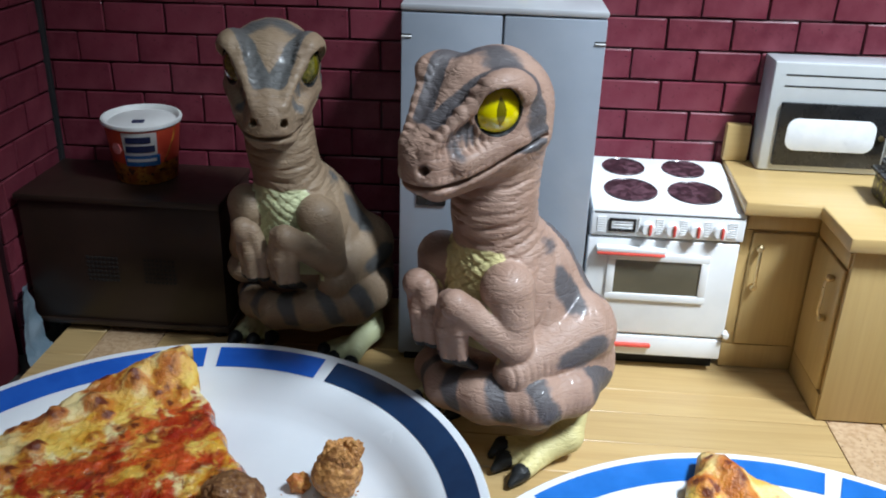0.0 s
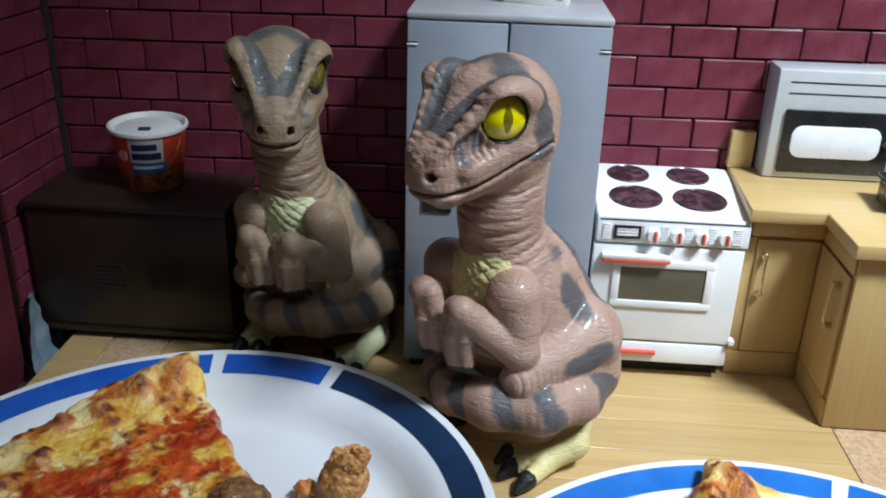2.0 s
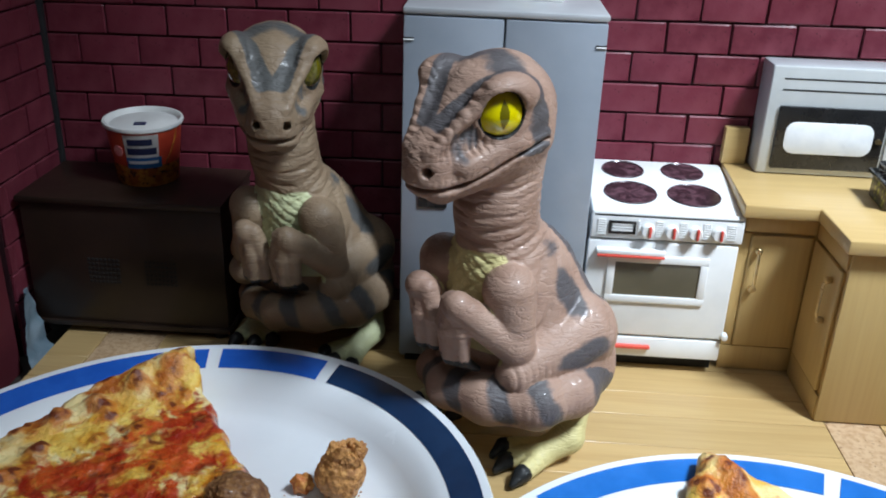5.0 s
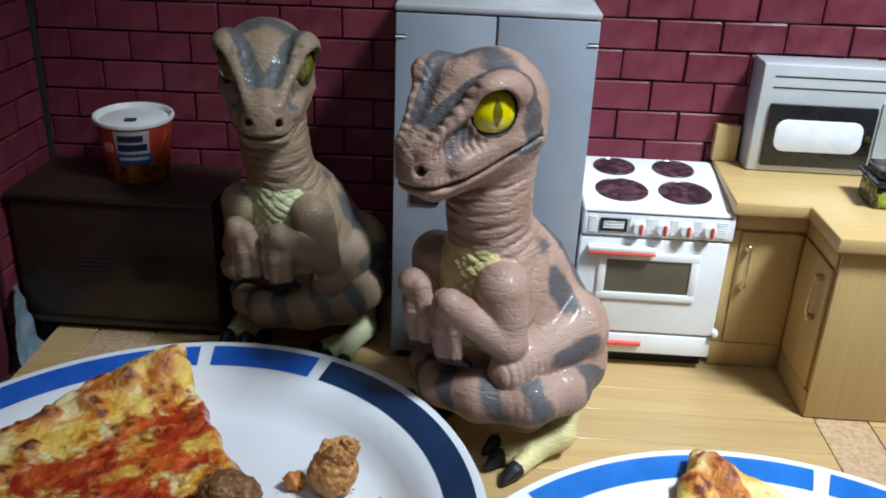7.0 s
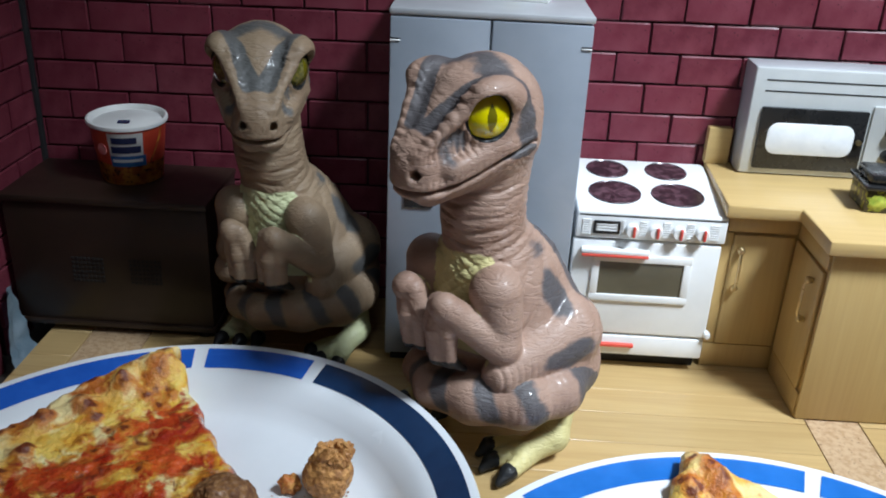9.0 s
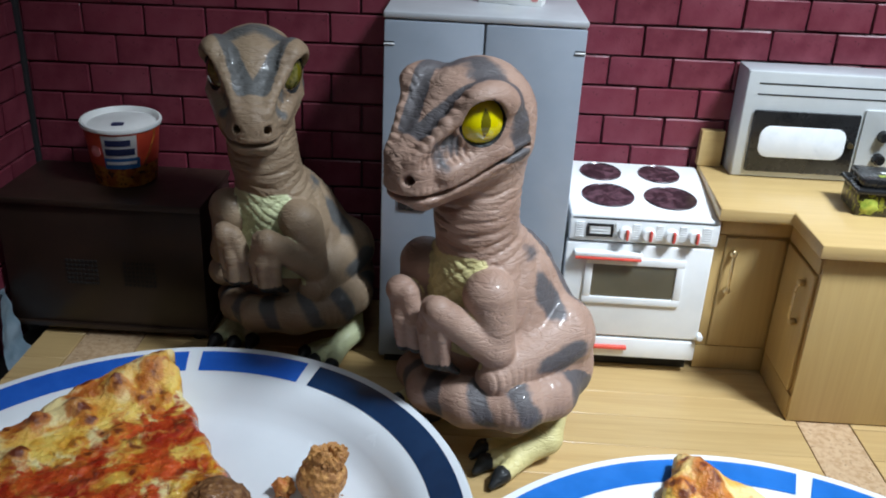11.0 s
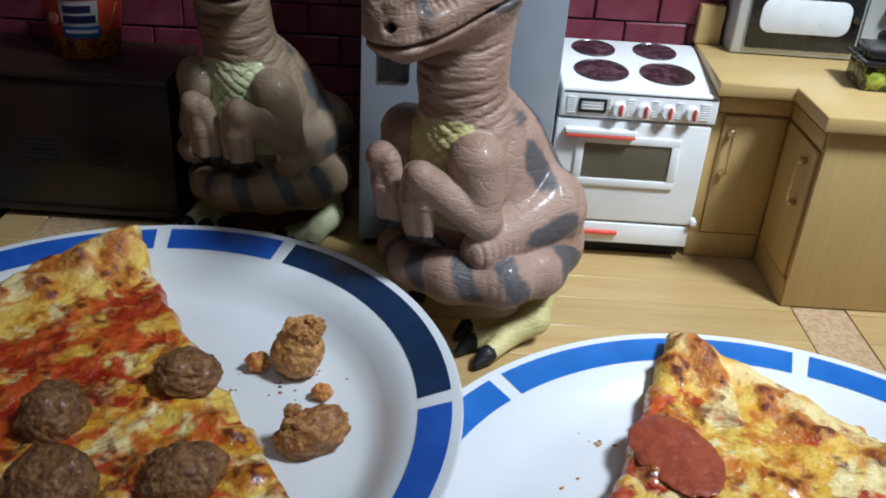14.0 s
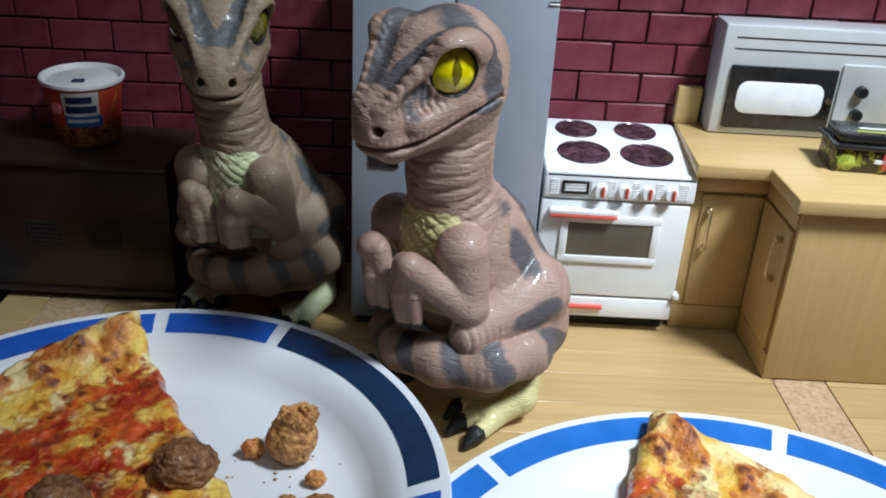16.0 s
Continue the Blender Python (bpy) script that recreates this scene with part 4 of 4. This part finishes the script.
def cloud(P, size, shift=0):
    """Smooth random values from -1 to 1 whose lumps are about size across."""
    q = P / size + 7.3 * shift + 400.0
    i = np.floor(q).astype(int)
    f = q - i
    f = f * f * (3 - 2 * f)
    total = 0.0
    for a, b, c in itertools.product((0, 1), repeat=3):
        w = np.abs(1 - a - f[..., 0]) * np.abs(1 - b - f[..., 1]) * np.abs(1 - c - f[..., 2])
        total = total + w * LATTICE[(i[..., 0] + a) % 32, (i[..., 1] + b) % 32, (i[..., 2] + c) % 32]
    return 2 * total - 1


def crease(phase, width):
    """Narrow grooves wherever the phase passes a whole number."""
    return np.exp(-(np.sin(np.pi * phase) / width) ** 2)


# Shapes in millimetres; the toy looks along -y, its left is +x.
NECK = (0, -19, 150)
SKULL = np.array([0, -20.0, 170.0])
EYE_AT, EYE_R = (12.9, -15.4, 4.8), 11.4
EYE_WAY = np.array([0.89, -0.44, 0.06]) / np.linalg.norm([0.89, -0.44, 0.06])


def mouth_line(y):
    return np.interp(y, [-54, -46, -35, -22, -10, 4, 10], [-25.5, -25.5, -24.0, -19.0, -12.5, -8.0, -7.5])


def head_field(H):
    """The head about the middle of its skull."""
    X = H.copy()
    X[..., 0] = np.abs(X[..., 0])
    x, y, z = X[..., 0], X[..., 1], X[..., 2]
    d = sd_egg(H, (0, -0.5, 0), (25.0, 25.5, 25.5))
    d = smin(d, sd_cone(H, (0, -10, -7), (0, -37.5, -18.0), 18.5, 12.5), 9)
    d = smin(d, sd_cone(X, (10, -6, -17), (5.0, -36, -25.5), 10.5, 7.6), 5)
    d = smin(d, sd_cone(X, (16, 5, -10), (11, -27, -18), 8, 6), 6)
    # brow, the beaded ridge down to the nostril
    d = smin(d, sd_egg(X, (19.0, -13, 13.0), (8.8, 14.5, 8.8), -8), 4)
    d = smin(d, sd_cone(X, (19.0, -22, 13.5), (12.8, -32, 4.2), 4.4, 3.0), 3)
    d = smin(d, sd_cone(X, (12.8, -32, 4.4), (7.2, -44, -10), 3.1, 2.5), 2.0)
    d = smin(d, sd_cone(H, (0, -14, 6), (0, -38, -12.5), 14, 8.5), 7)
    # cheek hollow before the eye, cheekbone under it
    d = -smin(-d, sd_egg(X, (19.0, -36, -7), (5, 8, 6)), 4)
    d = smin(d, sd_cone(X, (21.5, -8, -7), (14.5, -33, -15.5), 3.2, 3.0), 4)
    eye = np.array(EYE_AT)
    along = (X - eye) @ EYE_WAY
    off = X - eye - along[..., None] * EYE_WAY
    wide = np.linalg.norm(off * np.array([1, 1, 0.93]), axis=-1)
    d = smin(d, np.maximum(np.linalg.norm(X - eye, axis=-1) - EYE_R - 1.0, along - 6.0), 3)
    d = np.maximum(d, -np.maximum(wide - 9.3, 3.0 - along))
    lid = np.hypot(wide - 10.2, along - 5.8) - 1.6
    beads = 0.35 * np.sin(np.arctan2(off[..., 2], -off[..., 1]) * 26)
    d = smin(d, lid + beads * (off[..., 2] > 2), 1.0)
    upper = np.hypot(wide - 12.0, along - 7.0) - 2.1 + 3.5 * (off[..., 2] < 2)
    d = smin(d, upper + beads, 1.5)
    d = np.maximum(d, -sd_cone(X, (8.8, -50, -16.5), (6.0, -42, -18.5), 2.3, 2.0))
    # mouth, lips and the beads along them
    line = mouth_line(y)
    seen = (y < 6)
    d = d + 3.0 * np.exp(-((z - line) / 0.75) ** 2) * seen
    d = d - 0.7 * np.exp(-((z - line - 2.8) / 1.7) ** 2) * seen - 0.6 * np.exp(-((z - line + 2.8) / 1.7) ** 2) * seen
    run = y + 0.6 * x
    d = d + 0.5 * crease(run / 3.1, 0.45) * np.exp(-((z - line - 3.4) / 1.7) ** 2) * seen
    d = d + 0.4 * crease(run / 3.6 + 0.4, 0.45) * np.exp(-((z - line + 3.6) / 1.9) ** 2) * seen
    ridge = 7.0 + (y + 44) * 0.483
    d = d + 1.0 * crease(y / 2.7, 0.5) * np.exp(-((x - ridge) / 2.8) ** 2) * (y < -22) * (y > -44) * (z > -14)
    # wrinkled snout, furrowed cheek and nape
    warp = cloud(H, 9, 3)
    d = d + 0.45 * crease(y / 4.2 + 0.5 * warp + 0.02 * x * x, 0.3) * np.exp(-(x / 8.0) ** 2) * (y < -24) * (z > -20)
    d = d + 0.55 * crease((z + 0.5 * y) / 3.4 + 0.7 * warp, 0.3) * (y > -8) * (z < 12) * (0.5 + 0.5 * cloud(H, 7, 4))
    d = d + 0.25 * crease((np.hypot(x - 7, z + 18) + 0.3 * y) / 3.3, 0.35) * (y < -41) * (z > -22)
    return d + 0.22 * cloud(H, 5, 5) * (z > -6) + 0.16 * cloud(H, 2.2, 6)


TAIL = [(180, 31, 48, 16), (150, 33, 45, 14.5), (120, 36, 42, 13), (90, 39.5, 41, 12.3), (60, 43, 41.5, 12), (30, 43, 41, 11), (0, 42, 39, 10), (-30, 39, 37, 8.8), (-55, 37, 36, 7), (-75, 36, 36, 4)]


def tail_places():
    return [(r * math.sin(math.radians(a)), -r * math.cos(math.radians(a)), z, q) for a, r, z, q in TAIL]


def body_field(P):
    X = P.copy()
    X[..., 0] = np.abs(X[..., 0])
    x, y, z = X[..., 0], X[..., 1], X[..., 2]
    d = sd_egg(P, (0, 5, 54), (39, 38, 38))
    d = smin(d, sd_egg(P, (0, -7, 84), (29, 29, 34)), 12)
    d = smin(d, sd_cone(P, (0, -15, 104), (0, -18.5, 126), 20.5, 17), 10)
    d = smin(d, sd_cone(P, (0, -18.5, 126), (0, -17.5, 160), 16.8, 16.8), 8)
    d = smin(d, sd_cone(P, (0, -14.5, 158), (0, -17, 122), 19.5, 16.5), 6)
    d = smin(d, sd_cone(P, (4, 4, 88), (15, 13, 50), 22, 28), 8)
    # sweeping folds of the flank, rings of the neck, a net of creases on the chest
    warp, rag = cloud(P, 16, 1), cloud(P, 11, 2)
    far = np.linalg.norm(X - np.array([20, -34, 100.0]), axis=-1)
    flank = np.clip((y + 26) / 10, 0, 1) * np.clip((z - 50) / 10, 0, 1) * np.clip((112 - z) / 10, 0, 1)
    d = d + 2.0 * crease(far / 10.5 + 0.6 * warp, 0.55) * flank * np.clip(0.6 + rag, 0, 1)
    d = d + 0.7 * crease((z + 0.5 * y) / 5.2 + 0.6 * rag, 0.5) * flank * np.clip(0.2 + warp, 0, 1)
    neck = np.clip((z - 98) / 8, 0, 1) * np.clip((158 - z) / 8, 0, 1)
    d = d + 1.15 * crease((z - 0.3 * y) / 5.9 + 0.5 * warp + 0.25 * rag, 0.5) * neck * np.clip(0.45 + 1.1 * cloud(P, 9, 8), 0, 1)
    d = d + 0.45 * crease((z - 0.15 * y) / 2.4 + 0.9 * warp, 0.4) * neck
    chest = np.clip((-y - 18) / 6, 0, 1) * np.clip((z - 62) / 8, 0, 1) * np.clip((112 - z) / 8, 0, 1)
    d = d + 0.9 * (crease((z + 0.8 * P[..., 0]) / 6.4 + 0.4 * warp, 0.28) + crease((z - 0.9 * P[..., 0]) / 7.2 + 0.4 * rag, 0.28)) * chest
    # thighs
    thigh = sd_cone(X, (28, 13, 64), (29.5, -28, 55.5), 19.5, 9.5)
    thigh = thigh + 0.7 * crease(y / 3.4 + 0.4 * warp, 0.35) * np.clip((-y - 6) / 10, 0, 1) * np.clip((66 - z) / 6, 0, 1)
    thigh = thigh + 1.1 * crease(np.linalg.norm(X - np.array([30, -40, 92.0]), axis=-1) / 10.2 + 0.6 * warp, 0.55) * np.clip((y + 24) / 8, 0, 1) * np.clip(0.5 + rag, 0, 1)
    d = smin(d, thigh, 2.6)
    # arms
    arm = sd_cone(X, (22, -28, 94), (28, -27, 70), 12.3, 8.2)
    arm = arm + 0.4 * crease(z / 4.0 + 0.7 * rag, 0.35) * np.clip((86 - z) / 6, 0, 1)
    fore = sd_cone(X, (28.5, -28.5, 69), (13, -50.5, 90), 8.4, 6.8)
    arm = smin(arm, fore, 1.6)
    for k, (fx, fy) in enumerate(((4.0, -47.5), (9.5, -50.5), (14.5, -47.5))):
        knuckle = (8.5 + 2.6 * k, -50.0, 90)
        finger = smin(sd_cone(X, knuckle, (fx, fy - 1.5, 78), 5.2, 4.6), sd_cone(X, (fx, fy - 1.5, 78), (fx, fy, 64), 4.6, 3.6), 1.0)
        arm = smin(arm, finger + 0.35 * crease(z / 2.9 + 0.3 * k + 0.5 * rag, 0.4), 0.6)
    d = smin(d, arm, 1.3)
    # tail round its left side to the front
    pts = tail_places()
    tail = None
    for a, b in zip(pts, pts[1:]):
        s = sd_cone(P, a[:3], b[:3], a[3], b[3])
        tail = s if tail is None else smin(tail, s, 4)
    ang = np.degrees(np.arctan2(P[..., 0], -P[..., 1]))
    tail = tail + 0.35 * crease(ang / 4.6 + 0.5 * rag, 0.35) * np.clip(0.4 + warp, 0, 1)
    k = 1.4 + 9 * np.clip((np.abs(ang) - 85) / 45, 0, 1)
    return smin(d, tail, k)


TOES = ((-18, -20), (-9, -27), (3, -28))


def leg_field(P):
    X = P.copy()
    X[..., 0] = np.abs(X[..., 0])
    leg = smin(sd_cone(X, (31, 10, 28), (39, 3, 14), 11, 7), sd_cone(X, (39, 1, 12), (34, -13, 7.5), 7.2, 6.6), 4)
    for dx, ty in TOES:
        toe = sd_cone(X, (35 + dx * 0.4, -12, 7), (36 + dx, ty, 5.6), 5.4, 4.2)
        leg = smin(leg, toe + 0.5 * crease(X[..., 1] / 4.2, 0.4) * (X[..., 2] > 7), 2.0)
    claw = None
    for dx, ty in TOES:
        s = sd_cone(X, (36 + dx, ty - 1, 5.8), (36.5 + dx * 1.05, ty - 7.5, 3.2), 4.3, 1.8)
        claw = s if claw is None else np.minimum(claw, s)
    for fx, fy in ((4.0, -47.5), (9.5, -50.5), (14.5, -47.5)):
        claw = np.minimum(claw, sd_cone(X, (fx, fy, 62.5), (fx + 3, fy + 7, 57), 3.2, 1.5))
    return np.minimum(leg, claw), claw


def straight(P, lean):
    """Takes the lean and stretch of the neck out of the places P."""
    up = np.clip((P[..., 2] - 88) / 62, 0, 1)
    return np.stack([P[..., 0] - lean[0] * up, P[..., 1] - lean[1] * up, P[..., 2] - lean[2] * up], -1)


def toy_field(P, turn, roll, lean):
    B = straight(P, lean)
    H = spin(B, NECK, turn, roll) - SKULL
    d = smin(body_field(B), head_field(H), 4)
    return np.maximum(smin(d, leg_field(P)[0], 1.5), 0.3 - P[..., 2])


def net(field, lo, hi, h):
    """Surface net of field < 0 on a grid of cell h; only the cells near the surface are worked out finely."""
    step = 4
    m = [int((b - a) / (h * step)) + 2 for a, b in zip(lo, hi)]
    rough = np.stack(np.meshgrid(*[lo[i] + h * step * (np.arange(m[i]) + 0.5) for i in range(3)], indexing="ij"), -1)
    R = field(rough)
    F = R.astype(np.float32)
    for axis in range(3):
        F = np.repeat(F, step, axis)
    near = np.argwhere(np.abs(F) < h * step * 1.6 + 2.0)
    lo = np.array(lo, float) + 0.5 * h
    for part_of in np.array_split(near, 8):
        F[tuple(part_of.T)] = field(part_of * h + lo)
    n = F.shape
    S = F < 0
    count = np.zeros([k - 1 for k in n], np.int8)
    corners = list(itertools.product((0, 1), repeat=3))
    for c in corners:
        count += S[c[0]:c[0] + n[0] - 1, c[1]:c[1] + n[1] - 1, c[2]:c[2] + n[2] - 1]
    where = np.argwhere((count > 0) & (count < 8))
    ids = -np.ones(count.shape, np.int32)
    ids[tuple(where.T)] = np.arange(len(where))
    val = {c: F[tuple((where + np.array(c)).T)].astype(float) for c in corners}
    total, hits = np.zeros((len(where), 3)), np.zeros(len(where))
    for a, b in itertools.combinations(corners, 2):
        if sum(abs(i - j) for i, j in zip(a, b)) != 1:
            continue
        cross = (val[a] < 0) != (val[b] < 0)
        t = np.where(cross, val[a] / np.where(cross, val[a] - val[b], 1), 0)
        total += np.where(cross[:, None], np.array(a) + t[:, None] * (np.array(b) - np.array(a)), 0)
        hits += cross
    verts = (where + total / hits[:, None]) * h + lo
    faces = []
    for axis in range(3):
        u, v = (axis + 1) % 3, (axis + 2) % 3
        a = [slice(None)] * 3
        b = [slice(None)] * 3
        a[axis], b[axis] = slice(0, -1), slice(1, None)
        sa, sb = S[tuple(a)], S[tuple(b)]
        flips = np.argwhere(sa != sb)
        ok = (flips[:, u] > 0) & (flips[:, v] > 0) & (flips[:, u] < n[u] - 1) & (flips[:, v] < n[v] - 1)
        flips = flips[ok]
        inside = sa[tuple(flips.T)]
        quad = []
        for du, dv in ((-1, -1), (0, -1), (0, 0), (-1, 0)):
            c = flips.copy()
            c[:, u] += du
            c[:, v] += dv
            quad.append(ids[tuple(c.T)])
        q = np.stack(quad, -1)
        q[~inside] = q[~inside][:, ::-1]
        faces.append(q)
    return verts, np.concatenate(faces)


def bell(x, c, w):
    return np.clip(1.25 - np.abs(x - c) / w, 0, 1)


def spot(P, c, r):
    return np.clip(1.6 - 1.1 * np.linalg.norm((P - np.array(c, float)) / np.array(r, float), axis=-1), 0, 1)


def toy_paint(V, turn, roll, lean):
    """Stripe, belly and claw weights of each vertex; claw also carries the painted shadow round the eye."""
    B = straight(V, lean)
    H = spin(B, NECK, turn, roll) - SKULL
    x, y, z = B.T
    hx, hy, hz = np.abs(H[:, 0]), H[:, 1], H[:, 2]
    X = np.stack([np.abs(x), y, z], -1)
    Y = np.stack([hx, hy, hz], -1)
    head = (z > 132) * (hz > -30)
    ang = np.degrees(np.arctan2(x, -y))
    tail = None
    pts = tail_places()
    for a, b in zip(pts, pts[1:]):
        s = sd_cone(B, a[:3], b[:3], a[3], b[3])
        tail = s if tail is None else np.minimum(tail, s)
    on_tail = (tail < 1.6) * (z < 62)
    stripe = np.zeros(len(V))
    for c, w in ((64, 8), (41, 7), (13, 7), (-14, 8), (-42, 9)):
        stripe = np.maximum(stripe, on_tail * bell(ang + 0.5 * (z - 42), c, w) * np.clip((z - 33) / 4, 0, 1))
    stripe = np.maximum(stripe, on_tail * np.clip((np.abs(ang) - 88) / 8, 0, 1) * np.clip((z - 30) / 6, 0, 1) * (x > 0))
    back = np.clip((np.abs(ang) - 122 + 0.25 * (z - 60)) / 12, 0, 1) * (z < 128) * (z > 40)
    stripe = np.maximum(stripe, back)
    for c, r in (((17, -4, 106), (6, 9, 6)), ((33, 0, 92), (9, 6, 11)), ((30, 4, 84), (12, 6, 10)), ((46, -2, 60), (9, 12, 6)), ((44, 8, 64), (10, 9, 6))):
        stripe = np.maximum(stripe, spot(X, c, r))
    snout = np.clip((7.0 + (hy + 44) * 0.483 + 0.6 - hx) / 2.5, 0, 1) * np.clip((-hy - 33 + 1.6 * hx) / 4, 0, 1) * np.clip((hy + 41) / 2, 0, 1) * (hz > -14)
    crown = np.clip((21 - hx) / 3, 0, 1) * bell(hy + 0.35 * hx, -5, 10) * (hz > 10)
    nape = bell(hx, 12, 2.6) * np.clip((hy - 4) / 5, 0, 1) * (hz > 2)
    cheek = np.maximum(spot(Y, (16, -36.0, -8), (5.5, 4.5, 6.5)), spot(Y, (17, -31, -3), (4.5, 4, 4)))
    stripe = np.maximum.reduce([stripe, head * snout, head * crown * 0.9, head * cheek, head * nape * 0.7])
    E = Y - np.array(EYE_AT)
    along = E @ EYE_WAY
    wide = np.linalg.norm((E - along[:, None] * EYE_WAY) * np.array([1, 1, 0.93]), axis=-1)
    # shadow of the gap between eyeball and lid, painted as a black ring
    lid = bell(wide, 9.3, 0.9) * (along > 1) * (along < 9) * head
    belly = np.clip((29 - np.abs(x) - 0.4 * np.clip(z - 84, 0, 40)) / 4, 0, 1) * np.clip((-y - 12) / 4, 0, 1) * np.clip((111 - z) / 5, 0, 1) * (z > 60) * np.clip((y + 43) / 2, 0, 1)
    front = np.full(len(V), 99.0)
    for a, b, ra, rb in (((22, -28, 94), (28, -27, 70), 12.3, 8.2), ((28.5, -28.5, 69), (13, -50.5, 90), 8.4, 6.8)):
        front = np.minimum(front, sd_cone(X, a, b, ra, rb))
    for fx, fy in ((4.0, -47.5), (9.5, -50.5), (14.5, -47.5)):
        front = np.minimum(front, sd_cone(X, (fx, fy, 90), (fx, fy, 62), 5.4, 4.2))
    belly = belly * np.clip((front + 0.3) / 1.0, 0, 1)
    leg, nails = leg_field(V)
    feet = np.clip((1.2 - leg) / 1.5, 0, 1) * (V[:, 2] < 34)
    under = np.clip((30 - z) / 4, 0, 1) * (tail > 1.0)
    belly = np.maximum.reduce([belly, feet, under])
    claw = np.maximum((nails < 0.5).astype(float), lid)
    return np.clip(np.stack([stripe * (1 - claw), belly, claw, np.ones(len(V))], -1), 0, 1)


def eye_ball(centre, axis, n=64):
    """A ball whose pole looks along the axis; returns places, quads and which quads are pupil."""
    ax = Vector(axis).normalized()
    up = Vector((0, 0, 1))
    side = up.cross(ax).normalized()
    up = ax.cross(side)
    us, vs = np.meshgrid(np.linspace(-1, 1, n), np.linspace(-1, 1, n), indexing="ij")
    fx, fy = np.tan(np.radians(50) * us), np.tan(np.radians(50) * vs)
    d = 1 / np.sqrt(1 + fx ** 2 + fy ** 2)
    pts = EYE_R * d[..., None] * (np.array(ax)[None, None] + fx[..., None] * np.array(side) + fy[..., None] * np.array(up)) + np.array(centre)
    idx = np.arange(n * n).reshape(n, n)
    q = np.stack([idx[:-1, :-1], idx[1:, :-1], idx[1:, 1:], idx[:-1, 1:]], -1).reshape(-1, 4)
    mid = ((fx[:-1, :-1] + fx[1:, 1:]) / 2).ravel(), ((fy[:-1, :-1] + fy[1:, 1:]) / 2).ravel()
    slit = np.abs(mid[0]) < 0.19 * np.clip(1 - np.abs(mid[1] / 0.62) ** 1.6, 0, 1)
    return pts.reshape(-1, 3), q, slit


def build_toy(name, m, size, turn, roll, lean, skin, eye, label):
    V, Q = net(lambda P: toy_field(P, turn, roll, lean), (-66, -86, -2), (66, 62, 214), 0.85)
    paint = toy_paint(V, turn, roll, lean)
    slots = np.zeros(len(Q), int)
    back = Matrix.Rotation(math.radians(turn), 3, "Z") @ Matrix.Rotation(math.radians(roll), 3, "Y")
    for sx in (1, -1):
        c = back @ (Vector((EYE_AT[0] * sx, EYE_AT[1], EYE_AT[2])) + Vector(SKULL) - Vector(NECK)) + Vector(NECK) + Vector(lean)
        look_way = back @ Vector((EYE_WAY[0] * sx, EYE_WAY[1], EYE_WAY[2]))
        p, q, slit = eye_ball(c, look_way)
        Q = np.concatenate([Q, q + len(V)])
        V = np.concatenate([V, p])
        slots = np.concatenate([slots, np.where(slit, 2, 1)])
        paint = np.concatenate([paint, np.zeros((len(p), 4))])
    me = bpy.data.meshes.new(name)
    me.from_pydata((V * 0.001 * size).tolist(), [], Q.tolist())
    me.attributes.new("paint", "FLOAT_COLOR", "POINT").data.foreach_set("color", paint.astype(np.float32).ravel())
    for k in (skin, eye, "pupil"):
        me.materials.append(M[k])
    me.polygons.foreach_set("material_index", slots.astype(np.int32))
    me.shade_smooth()
    ob = new(name, me)
    ob.matrix_world = m
    return tagged(ob, label, "toy dinosaur", "toy dinosaurs")


build_toy("toy_dinosaur", pose(-0.0035, 0.366, 0.0, 0, 0, -46), 1.0, 2, 0, (0, 0, 0), "toy_a", "eye_yellow", "pinkish brown vinyl toy dinosaur with grey stripes and yellow eyes")
build_toy("toy_dinosaur", pose(-0.1195, 0.441, 0.0, 0, 0, -16), 0.95, 27, 2, (-7, -4, 5), "toy_b", "eye_amber", "tan vinyl toy dinosaur with grey stripes and dark gold eyes")

# ---- planks and bricks ----
build_floor()
build_walls()
